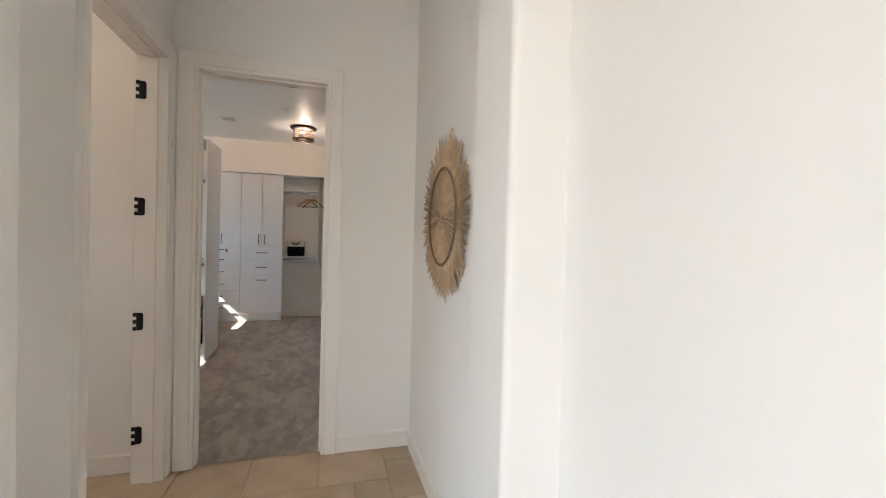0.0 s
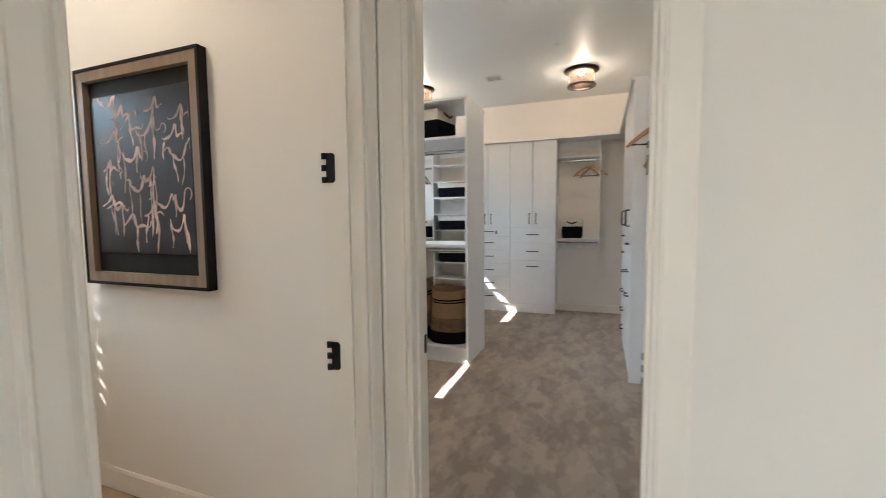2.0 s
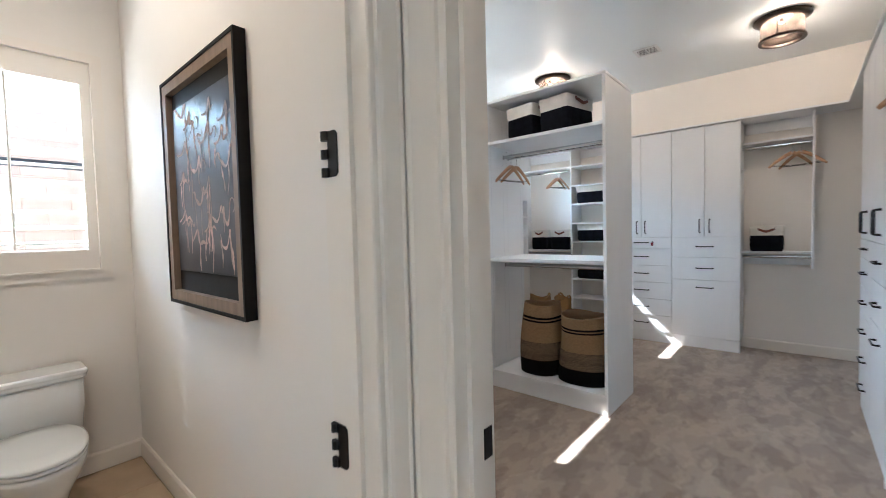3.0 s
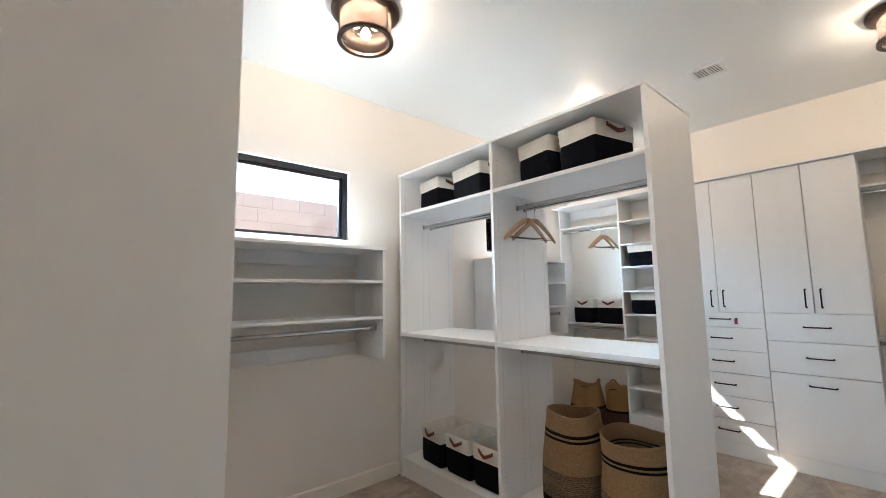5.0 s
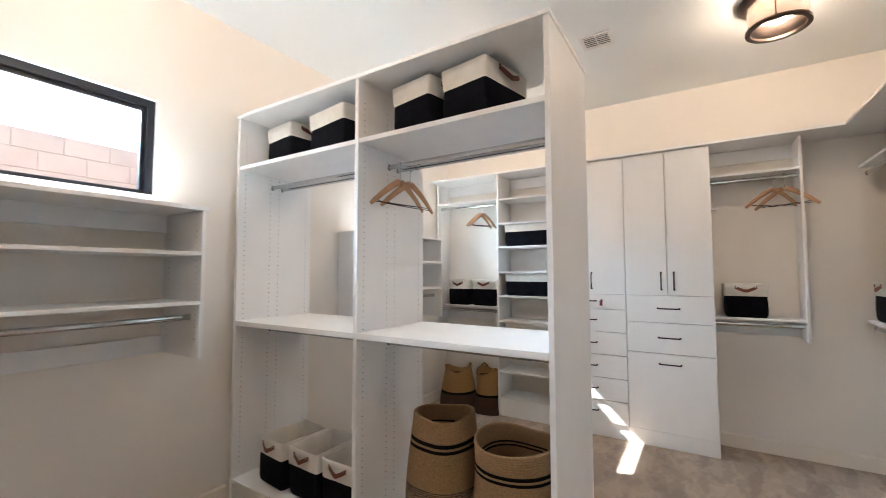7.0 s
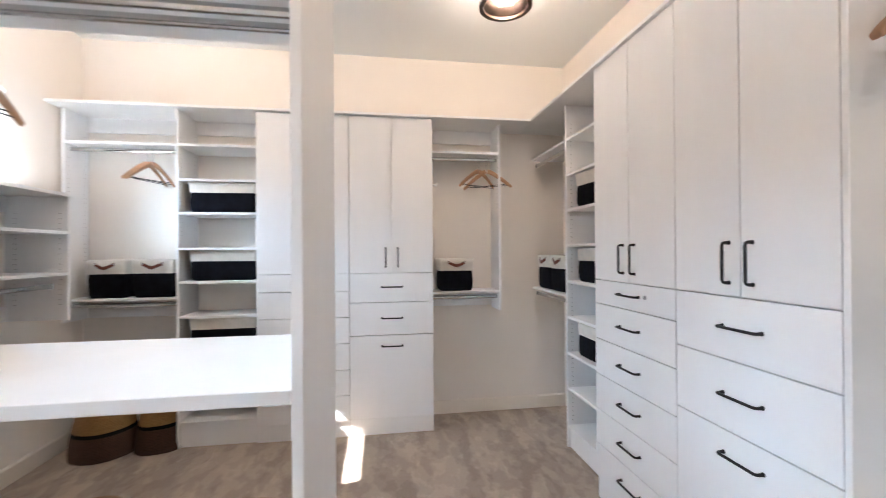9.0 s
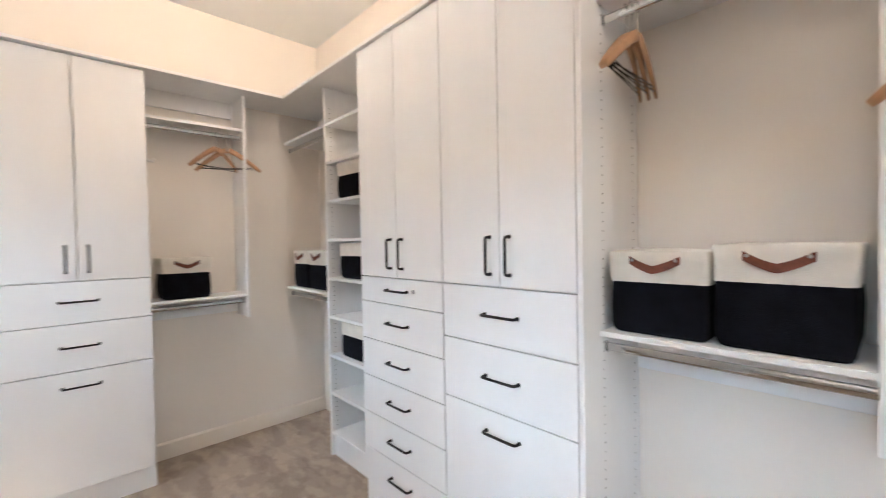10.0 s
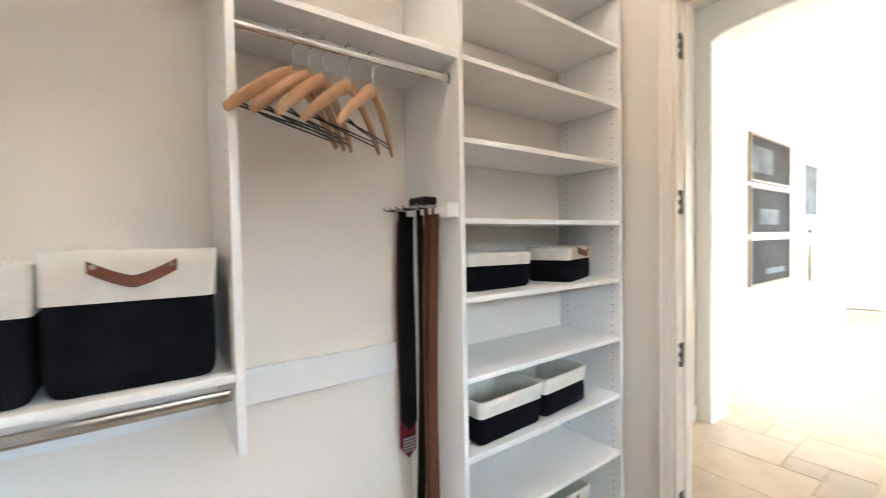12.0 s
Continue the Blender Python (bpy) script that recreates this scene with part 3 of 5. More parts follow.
def peg_hole_strip(parent, x, ys, z0, z1, side):
    """Rows of shelf peg holes on a panel's face at x: flat dots coloured as their shade."""
    bm = bmesh.new()
    n = int((z1 - z0) / 0.032)
    for y in ys:
        for k in range(n):
            z = z0 + 0.032 * k
            bm.faces.new([bm.verts.new((x + side * 0.0006, y + 0.0034 * math.cos(a), z + 0.0034 * math.sin(a))) for a in (math.pi / 3 * i for i in range(6))])
    ob = part("peg_hole_strip", bm, M_HOLE, parent)
    tagged(ob, kind="stuff")


def cabinet(m, W, D, drawers, lock, label, group, top=2.515, key=False):
    """Tall unit: a pair of doors above a bank of drawers, on a toe board."""
    c = thing("wardrobe_cabinet", m, label, "cabinet", group)
    box("body", 0.001, W - 0.001, 0.036, D, 0.13, top, M_WHITE, c)
    box("toe_board", 0.001, W - 0.001, 0.012, 0.03, 0.0, 0.128, M_WHITE, c)
    g = 0.0028
    for i, (x0, x1) in enumerate(((0.0, W / 2), (W / 2, W))):
        d = box("door", x0 + g, x1 - g, 0.0, 0.033, drawers[0] + g, top - 0.004, M_WHITE2, c, 0.001)
        pull(d, W / 2 + (-0.048 if i == 0 else 0.048), drawers[0] + 0.122, 0.145, True)
    for k, (zt, zb) in enumerate(zip(drawers, drawers[1:])):
        d = box("drawer", g, W - g, 0.0, 0.033, zb + g, zt - g, M_WHITE2, c, 0.001)
        tall = zt - zb > 0.4
        pull(d, W / 2, zt - 0.085 if tall else (zt + zb) / 2 + 0.005, 0.16, False)
        if k == 0 and lock:
            bm = bmesh.new()
            tube(bm, [(W / 2 + 0.13, 0, (zt + zb) / 2 + 0.01), (W / 2 + 0.13, -0.006, (zt + zb) / 2 + 0.01)], 0.010, 12)
            lk = part("lock", bm, M_CHROME, d, "small chrome drawer lock")
            if key:
                bm = bmesh.new()
                add_box(bm, W / 2 + 0.127, W / 2 + 0.133, -0.030, -0.006, (zt + zb) / 2 + 0.004, (zt + zb) / 2 + 0.016)
                add_box(bm, W / 2 + 0.118, W / 2 + 0.142, -0.031, -0.027, (zt + zb) / 2 - 0.035, (zt + zb) / 2 + 0.006)
                part("key", bm, M_TIE_R, lk, "small key with a red tag")
    return c


T = 0.019


def tower(m, W, D, zs, label, group, top=2.515, holes=True):
    """Open shelf tower between two tall panels."""
    c = thing("shelf_tower", m, label, "shelves", group)
    for x in (0.0, W - T):
        box("side_panel", x, x + T, 0.0, D, 0.0, top, M_WHITE, c)
    for z in zs:
        box("shelf", T, W - T, 0.004, D, z - T, z, M_WHITE, c)
    box("toe_board", T, W - T, 0.02, 0.04, 0.0, zs[-1] - T, M_WHITE, c)
    box("cleat", T, W - T, D - 0.018, D, top - 0.11, top - 0.0, M_WHITE, c)
    if holes:
        peg_hole_strip(c, T, (0.04, D - 0.05), 0.2, top - 0.1, 1)
        peg_hole_strip(c, W - T, (0.04, D - 0.05), 0.2, top - 0.1, -1)
    return c


def rod(parent, x0, x1, y, z):
    """Oval chrome wardrobe rod with end cups."""
    bm = bmesh.new()
    prof = [(0.0075 * math.cos(a), 0.015 * math.sin(a)) for a in (2 * math.pi * i / 14 for i in range(14))]
    loft(bm, [[(x, y + p, z + q) for p, q in prof] for x in (x0, x1)], True, True, True)
    r = part("rod", bm, M_CHROME, parent, "oval chrome hanging rod", smooth=False)
    for x in (x0, x1 - 0.006):
        bm = bmesh.new()
        loft(bm, [[(xx, y + p * 1.6, z + q * 1.35) for p, q in prof] for xx in (x, x + 0.006)], True, True, True)
        part("rod_cup", bm, M_CHROME, r)


def hang_unit(m, W, D, shelves, rods, cleats, label, group, dividers=(), top=2.515, bottom=0.94):
    """Wall-hung hanging section: shelves, rods, wall cleats and short divider panels."""
    c = thing("hanging_unit", m, label, "closet shelves", group)
    for z in shelves:
        box("shelf", 0.001, W - 0.001, 0.004, D, z - T, z, M_WHITE, c)
    for y, z in rods:
        rod(c, 0.001, W - 0.001, y, z)
    for z0, z1 in cleats:
        box("cleat", 0.001, W - 0.001, D - 0.018, D - 0.001, z0, z1, M_WHITE, c)
    for x in dividers:
        box("divider", x, x + T, 0.0, D, bottom, top, M_WHITE, c)
        peg_hole_strip(c, x, (0.04, D - 0.05), bottom + 0.1, top - 0.1, -1)
        peg_hole_strip(c, x + T, (0.04, D - 0.05), bottom + 0.1, top - 0.1, 1)
    return c


SIX = (1.277, 1.14, 0.935, 0.73, 0.525, 0.325, 0.13)
THREE = (1.277, 1.045, 0.785, 0.13)
CY = 7.662
FD = FY - CY - 0.004
HD = FY - 7.75 - 0.004
cabinet(pose(-2.25, CY, 0), 0.672, FD, SIX, True, "tall white cabinet with two doors above six drawers", "tall white cabinets", key=True)
cabinet(pose(-1.578, CY, 0), 0.661, FD, THREE, False, "tall white cabinet with two doors above three drawers", "tall white cabinets")
SH = (2.27, 2.01, 1.75, 1.49, 1.225, 0.965, 0.70, 0.44, 0.165)
tower(pose(-2.83, CY + 0.01, 0), 0.58, FD - 0.01, (2.26, 2.0, 1.75, 1.485, 1.235, 0.975, 0.72, 0.46, 0.19), "open white shelf tower with dark baskets", "shelf towers")
hang_unit(pose(-3.63, 7.75, 0), 0.80, HD, (2.28, 1.11), ((0.06, 2.225), (0.06, 1.055)), ((2.40, 2.515), (0.94, 1.04)), "white double hanging section with two storage boxes", "hanging sections", (0.0,))
hang_unit(pose(-0.917, 7.75, 0), 0.592, HD, (2.28, 1.11), ((0.06, 2.225), (0.06, 1.055)), ((2.40, 2.515), (0.96, 1.06)), "white double hanging section in the corner", "hanging sections", (0.573,))

RC = -0.084
RD = EX - RC - 0.004
RHX = 0.018
RHD = EX - RHX - 0.004
cabinet(pose(RC, 6.643, 0, 0, 0, -90), 0.671, RD, SIX, True, "tall white cabinet with two doors above six drawers", "tall white cabinets")
cabinet(pose(RC, 5.972, 0, 0, 0, -90), 0.645, RD, THREE, False, "tall white cabinet with two doors above three drawers", "tall white cabinets")
end = thing("end_panel", pose(RC, 5.326, 0, 0, 0, -90), "white full-height panel at the end of the cabinets", "panel")
box("panel", 0.0, T, 0.0, RD, 0.0, 2.515, M_WHITE, end)
peg_hole_strip(end, T, (0.14, RD - 0.05), 0.3, 2.4, 1)
tower(pose(RHX, 7.25, 0, 0, 0, -90), 0.605, RHD, SH, "open white shelf tower with storage boxes in the corner", "shelf towers")
hang_unit(pose(RHX, 7.93, 0, 0, 0, -90), 0.68, RHD, (2.27, 1.12), ((0.05, 2.21), (0.05, 1.06)), ((2.40, 2.515), (0.95, 1.05)), "white shelves and rods ending in the corner", "hanging sections")
hang_unit(pose(RHX, 5.306, 0, 0, 0, -90), 0.672, RHD, (2.27, 1.145), ((0.05, 2.205), (0.05, 1.085)), ((2.40, 2.515), (0.95, 1.06)), "white double hanging section with two large storage boxes", "hanging sections", (0.653,), bottom=0.955)
hang_unit(pose(RHX, 4.634, 0, 0, 0, -90), 0.648, RHD, (2.045,), ((0.05, 1.975),), ((2.40, 2.515), (0.95, 1.06)), "white single hanging section with wooden hangers", "hanging sections")
tower(pose(RHX, 3.986, 0, 0, 0, -90), 0.941, RHD, (2.31, 2.045, 1.78, 1.515, 1.253, 0.985, 0.72, 0.455, 0.17), "wide open white shelf tower with small bins", "shelf towers")

hang_unit(pose(-1.387, 3.375, 0, 0, 0, 180), 1.18, 0.31, (2.04,), ((0.12, 1.955),), ((0.95, 1.06), (2.06, 2.16)), "white hanging section beside the closet door", "hanging sections")
ep = thing("end_panel", pose(-1.366, 3.378, 0, 0, 0, 180), "white full-height panel beside the closet door", "panel")
box("panel", 0.0, T, 0.0, 0.313, 0.0, 2.515, M_WHITE, ep)

vh = thing("valet_hook", pose(-0.9185, 7.70, 1.985), "small white valet hook on the side of a tall cabinet", "hook")
bm = bmesh.new()
tube(bm, [(0.0, 0, 0), (0.018, 0, 0), (0.034, 0, -0.006), (0.040, 0, 0.012)], [0.012, 0.008, 0.009, 0.007], 10)
part("hook", bm, M_VENT, vh, smooth=True)

# continuous top boards
tb = thing("top_board", pose(-3.656, FY - 0.004, 2.515), "continuous white top board over the closet units", "shelf")
box("board", 0.0, 3.556, -0.38, 0.0, 0.001, 0.020, M_WHITE, tb)
tb = thing("top_board", pose(EX - 0.004, FY - 0.004, 2.515), "continuous white top board over the closet units", "shelf")
box("board", -0.456, 0.0, -2.70, 0.0, 0.001, 0.0205, M_WHITE, tb)
tb = thing("top_board", pose(EX - 0.004, 5.304, 2.515), "white top board over the hanging sections", "shelf")
box("board", -0.345, 0.0, -2.26, 0.0, 0.001, 0.020, M_WHITE, tb)


def wall_shelf(y, D):
    """Wall-hung shelf unit with a rod below a window."""
    W, H = 1.118, 0.783
    c = thing("wall_shelf_unit", pose(WX + D + 0.004, y, 1.026, 0, 0, 90), "white wall-hung shelf unit with a chrome rod under the window", "shelf unit", "shelf units under the windows")
    for x in (0.0, W - T):
        box("side_panel", x, x + T, 0.0, D, 0.0, H, M_WHITE, c)
    box("top", -0.012, W + 0.012, -0.004, D, H, H + 0.021, M_WHITE, c)
    for z in (0.564, 0.304):
        box("shelf", T, W - T, 0.004, D, z - T, z, M_WHITE, c)
    rod(c, T, W - T, 0.10, 0.215)
    box("cleat", T, W - T, D - 0.018, D, 0.0, 0.095, M_WHITE, c)
    box("cleat", T, W - T, D - 0.018, D, H - 0.10, H - 0.001, M_WHITE, c)
    peg_hole_strip(c, W - T, (0.05, D - 0.06), 0.1, 0.72, -1)


wall_shelf(3.758, 0.406)
wall_shelf(6.218, 0.362)


def partition():
    """Free-standing open shelving that divides the closet, seen through from both sides."""
    x0, x1, y0, y1, top = -3.622, -1.492, 5.265, 5.865, 2.515
    c = thing("shelf_partition", pose(x0, y0, 0), "white open double-bay closet partition with chrome rods", "shelving")
    W, D = x1 - x0, y1 - y0
    mid = -2.535 - x0
    e = 0.024
    box("side_panel", 0.0, e, 0.0, D, 0.0, top, M_WHITE, c)
    box("side_panel", mid - e / 2, mid + e / 2, 0.0, D, 0.16, top, M_WHITE, c)
    box("side_panel", W - e, W, 0.0, D, 0.0, top, M_WHITE, c)
    box("top", -0.004, W + 0.006, -0.008, D + 0.008, top, top + 0.02, M_WHITE, c)
    peg = (0.05, 0.24, 0.31, D - 0.05)
    for a, b in ((e, mid - e / 2), (mid + e / 2, W - e)):
        box("shelf", a, b, 0.004, D - 0.004, 2.163, 2.188, M_WHITE, c)
        box("worktop", a, b, -0.004, D - 0.004, 1.135, 1.165, M_WHITE, c)
        box("bottom_shelf", a, b, 0.0, D, 0.135, 0.16, M_WHITE, c)
        for z in (2.085, 1.085):
            for y in (0.255, 0.335):
                rod(c, a, b, y, z)
        peg_hole_strip(c, a, peg, 0.25, top - 0.08, 1)
        peg_hole_strip(c, b, peg, 0.25, top - 0.08, -1)
    box("plinth", e, W - e, 0.02, 0.04, 0.0, 0.134, M_WHITE, c)
    box("plinth", e, W - e, D - 0.04, D - 0.02, 0.0, 0.134, M_WHITE, c)


partition()


# ---- storage boxes ----
def storage_box(m, w, d, h, label, group, handle=True, seed=1):
    """Open fabric box: dark body, turned-down cream cuff, leather strap on the front."""
    c = thing("storage_box", m, label, "storage box", group)
    rng = random.Random(seed)
    split = 0.635

    def ring(z, s, inset=0.0):
        pts = []
        for x, y, zz in rounded_rect(w * s - 2 * inset, d * s - 2 * inset, 0.018, z, 4):
            b = 0.013 * noise.noise((x * 9 + seed * 3.7, y * 9, z * 11)) + 0.006 * noise.noise((x * 24 + seed, y * 24, z * 16))
            pts.append((x * (1 + b * 1.5), y * (1 + b * 2), zz + (b * 0.5 if z > 0.02 else 0)))
        return pts
    bm = bmesh.new()
    loft(bm, [ring(h * k, s) for k, s in ((0.0, 0.87), (0.015, 0.915), (0.05, 0.95), (0.12, 0.975), (0.3, 0.985), (0.45, 0.98), (split + 0.01, 0.966))], True, True, False)
    part("body", bm, M_NAVY, c, "dark navy canvas body", smooth=True)
    bm = bmesh.new()
    o = 0.003
    loft(bm, [ring(h * split, 0.972, -o), ring(h * 0.72, 0.98, -o), ring(h * 0.86, 0.99, -o), ring(h * 0.985, 1.0, -o), ring(h, 1.0, 0.002), ring(h * 0.985, 1.0, 0.008), ring(h * 0.7, 0.98, 0.009), ring(h * 0.3, 0.95, 0.009), ring(h * 0.05, 0.93, 0.009)], True, False, True)
    part("cuff", bm, M_CUFF, c, "cream canvas cuff and lining", smooth=True)
    if handle:
        bm = bmesh.new()
        hw = min(w, 0.34) * 0.25
        z0 = h * 0.895
        pts = []
        for k in range(13):
            u = -1 + k / 6
            sag = (1 - abs(u) ** 1.35) if seed % 3 else (1 - abs(u) ** 1.1)
            pts.append((u * hw, -d / 2 - 0.008 - 0.014 * sag, z0 - h * 0.11 * sag))
        rings = [[(x, y - 0.0025, z - 0.0125), (x, y + 0.0025, z - 0.0125), (x, y + 0.0025, z + 0.0125), (x, y - 0.0025, z + 0.0125)] for x, y, z in pts]
        loft(bm, rings, True, True, True)
        s = part("handle", bm, M_LEATHER, c, "brown leather strap handle")
        for u in (-1, 1):
            bm = bmesh.new()
            tube(bm, [(u * hw * 0.86, -d / 2 - 0.010, z0), (u * hw * 0.86, -d / 2 - 0.015, z0)], 0.0055, 8)
            part("rivet", bm, M_CHROME, s)
    return c


L1 = "navy and cream canvas storage box with a leather strap"
S = storage_box
# on top of the partition: straps on the ends
ZT = 2.189
S(pose(-3.345, 5.54, ZT, 0, 0, 82), 0.30, 0.30, 0.27, L1, "boxes on the partition", seed=1)
S(pose(-2.86, 5.52, ZT, 0, 0, 80), 0.32, 0.37, 0.27, L1, "boxes on the partition", seed=2)
S(pose(-2.235, 5.54, ZT, 0, 0, 80), 0.34, 0.28, 0.285, L1, "boxes on the partition", seed=3)
S(pose(-1.91, 5.54, ZT, 0, 0, 79), 0.36, 0.28, 0.29, L1, "boxes on the partition", seed=4)
# small bins on the partition's bottom shelf
for i, (x, y, r) in enumerate(((-3.29, 5.50, 62), (-3.00, 5.50, 66), (-2.71, 5.50, 68))):
    S(pose(x, y, 0.161, 0, 0, r - 68), 0.26, 0.34, 0.285, "small open navy and cream canvas bin", "bins on the bottom shelf", seed=5 + i)
# far wall
S(pose(-3.365, 7.89, 1.111), 0.26, 0.22, 0.285, L1, "boxes on the far shelves", seed=8)
S(pose(-3.04, 7.89, 1.111), 0.29, 0.22, 0.285, L1, "boxes on the far shelves", seed=9)
for i, z in enumerate((1.751, 1.236, 0.721)):
    S(pose(-2.52, 7.85, z), 0.47, 0.29, 0.23, "wide navy canvas box with a cream cuff on a tower shelf", "boxes in the far tower", handle=False, seed=10 + i)
S(pose(-0.705, 7.89, 1.111), 0.29, 0.22, 0.27, L1, "boxes on the far shelves", seed=13)
# right wall
S(pose(0.19, 7.735, 1.121, 0, 0, -90), 0.25, 0.29, 0.285, L1, "boxes on the corner shelf", seed=14)
S(pose(0.19, 7.455, 1.121, 0, 0, -90), 0.27, 0.29, 0.285, L1, "boxes on the corner shelf", seed=15)
for i, (z, r) in enumerate(((1.751, -84), (1.226, -90), (0.701, -90))):
    S(pose(0.19, 6.965, z, 0, 0, r), 0.34, 0.28, 0.235, "navy canvas box with a cream cuff in a corner tower", "boxes in the corner tower", handle=False, seed=16 + i)
S(pose(0.19, 5.135, 1.146, 0, 0, -90), 0.295, 0.29, 0.27, "large navy and cream canvas box with a leather strap", "boxes on the hanging shelf", seed=19)
S(pose(0.19, 4.83, 1.146, 0, 0, -91), 0.30, 0.29, 0.29, "large navy and cream canvas box with a leather strap", "boxes on the hanging shelf", seed=20)
S(pose(0.20, 3.72, 1.254, 0, 0, -90), 0.34, 0.18, 0.14, "low navy bin with a cream cuff", "low bins in the shelf tower", handle=False, seed=21)
S(pose(0.20, 3.26, 1.254, 0, 0, -70), 0.32, 0.20, 0.15, "low navy bin with a cream cuff and leather strap", "low bins in the shelf tower", seed=22)
S(pose(0.18, 3.735, 0.721, 0, 0, -178), 0.27, 0.34, 0.155, "low open navy bin with a cream cuff", "low bins in the shelf tower", handle=False, seed=23)
S(pose(0.20, 3.40, 0.721, 0, 0, -176), 0.27, 0.30, 0.155, "low open navy bin with a cream cuff", "low bins in the shelf tower", handle=False, seed=24)
S(pose(0.18, 3.45, 0.171, 0, 0, -90), 0.36, 0.28, 0.20, "low open navy bin with a cream cuff", "low bins in the shelf tower", seed=25)


# ---- woven baskets ----
def basket(m, r0, r1, h, bands, label, group, sq=0.12, wob=0.02, seed=0, lip=0.03):
    """Coiled rope basket; bands: (name, from, to, material) up its height."""
    c = thing("woven_basket", m, label, "basket", group)
    coil = 0.0105

    def radius(z):
        u = z / h
        return r0 + (r1 - r0) * u + 0.018 * math.sin(math.pi * u * 1.1 + seed)

    def rise(z, a):
        return z + lip * (z / h) ** 4 * math.sin(2 * a + seed)

    def ring(z, off):
        pts = disc_ring(radius(z) + off, z, 48, wob, seed, sq)
        return [(x, y, rise(z, math.atan2(y, x))) for x, y, _ in pts]
    for name, a, b, mat in bands:
        bm = bmesh.new()
        n = max(2, int((b - a) * h / coil))
        rings = []
        for k in range(n):
            z0 = h * (a + (b - a) * k / n)
            z1 = h * (a + (b - a) * (k + 1) / n)
            rings += [ring(z0, 0.0), ring((z0 * 2 + z1) / 3, 0.0035), ring((z0 + 2 * z1) / 3, 0.0035)]
        rings.append(ring(h * b, 0.0))
        loft(bm, rings, True, a == 0.0, False)
        part(name, bm, mat, c, smooth=True)
    bm = bmesh.new()
    zs = [h, h * 1.006, h * 0.99, h * 0.85, h * 0.6, h * 0.3, 0.02]
    offs = [0.001, -0.006, -0.012, -0.012, -0.012, -0.012, -0.012]
    loft(bm, [ring(z, o) for z, o in zip(zs, offs)], True, False, True)
    part("lining", bm, bands[-1][3], c, smooth=True)
    for z0, z1 in ((0.80, 0.816), (0.835, 0.851)):
        if len(bands) > 2:
            bm = bmesh.new()
            loft(bm, [ring(h * z0, -0.0105), ring(h * z1, -0.0105), ring(h * z1, -0.0125), ring(h * z0, -0.0125)], True)
            part("inner_stripe", bm, M_BLKROPE, c, smooth=True)
    for a in (seed, seed + math.pi) if len(bands) < 4 else ():
        bm = bmesh.new()
        pts = []
        for k in range(9):
            u = -1 + k / 4
            aa = a + u * 0.28
            rr = radius(h) * (1 + sq * abs(math.sin(2 * aa)) ** 1.5 * 0.5)
            pts.append((rr * math.cos(aa), rr * math.sin(aa), h - 0.005 + 0.03 * (1 - u * u) + rise(h, aa) - h))
        tube(bm, pts, 0.011, 8)
        part("handle", bm, bands[-1][3], c, smooth=True)
    return c


BANDS = (("base_band", 0.0, 0.22, M_BLKROPE), ("middle_band", 0.22, 0.47, M_TAUPE), ("upper_band", 0.47, 0.755, M_TAN), ("stripe", 0.755, 0.78, M_BLKROPE), ("gap_band", 0.78, 0.80, M_TAN), ("stripe", 0.80, 0.83, M_BLKROPE), ("rim_band", 0.83, 1.0, M_TAN))
basket(pose(-2.155, 5.53, 0.161), 0.172, 0.157, 0.60, BANDS, "tall woven laundry basket in tan, taupe and black bands", "striped laundry baskets", seed=0.4, wob=0.02, lip=0.012)
basket(pose(-1.765, 5.55, 0.161), 0.20, 0.205, 0.535, BANDS, "wide woven laundry basket in tan, taupe and black bands", "striped laundry baskets", seed=1.9, wob=0.012, lip=0.014)
BANDS2 = (("base_band", 0.0, 0.40, M_BRNROPE), ("stripe", 0.40, 0.46, M_BLKROPE), ("upper_band", 0.46, 1.0, M_AMBER))
basket(pose(-3.33, 7.72, 0.001), 0.185, 0.155, 0.42, BANDS2, "soft woven basket, tan over dark brown", "brown floor baskets", seed=0.9, sq=0.05)
basket(pose(-2.97, 7.76, 0.001), 0.155, 0.145, 0.42, BANDS2, "soft woven basket, tan over dark brown", "brown floor baskets", seed=2.4, sq=0.05)


# ---- hangers ----
def hanger(m, label="beech wooden hanger with a dark trouser bar", group="wooden hangers"):
    """Hook at the origin (rod's top); arms run along local x, below the rod."""
    c = thing("clothes_hanger", m, label, "hanger", group)
    bm = bmesh.new()
    for s in (-1, 1):
        pts, rs = [], []
        for k in range(9):
            u = k / 8
            pts.append((s * (0.008 + 0.202 * u), 0.012 * u * u, -0.114 - 0.029 * u - 0.115 * u ** 1.3))
            rs.append(0.020 - 0.007 * u if k < 8 else 0.010)
        tube(bm, pts, rs, 10, 0.52)
    part("wooden_yoke", bm, M_HANGER, c, smooth=True)
    bm = bmesh.new()
    pts = [(0, 0, -0.108), (0, 0, -0.045)]
    for k in range(10):
        a = radians(-90 + 270 * k / 9)
        pts.append((0.020 * math.cos(a), 0, -0.016 + 0.020 * math.sin(a)))
    tube(bm, pts, 0.0021, 6)
    part("hook", bm, M_CHROME, c, smooth=True)
    bm = bmesh.new()
    tube(bm, [(-0.188, 0.008, -0.232), (-0.1, 0.004, -0.247), (0.188, 0.008, -0.245)], 0.0024, 6)
    tube(bm, [(-0.188, 0.008, -0.245), (0.0, 0.004, -0.239), (0.188, 0.008, -0.232)], 0.0024, 6)
    part("bar", bm, M_BLACK, c, smooth=True)
    return c


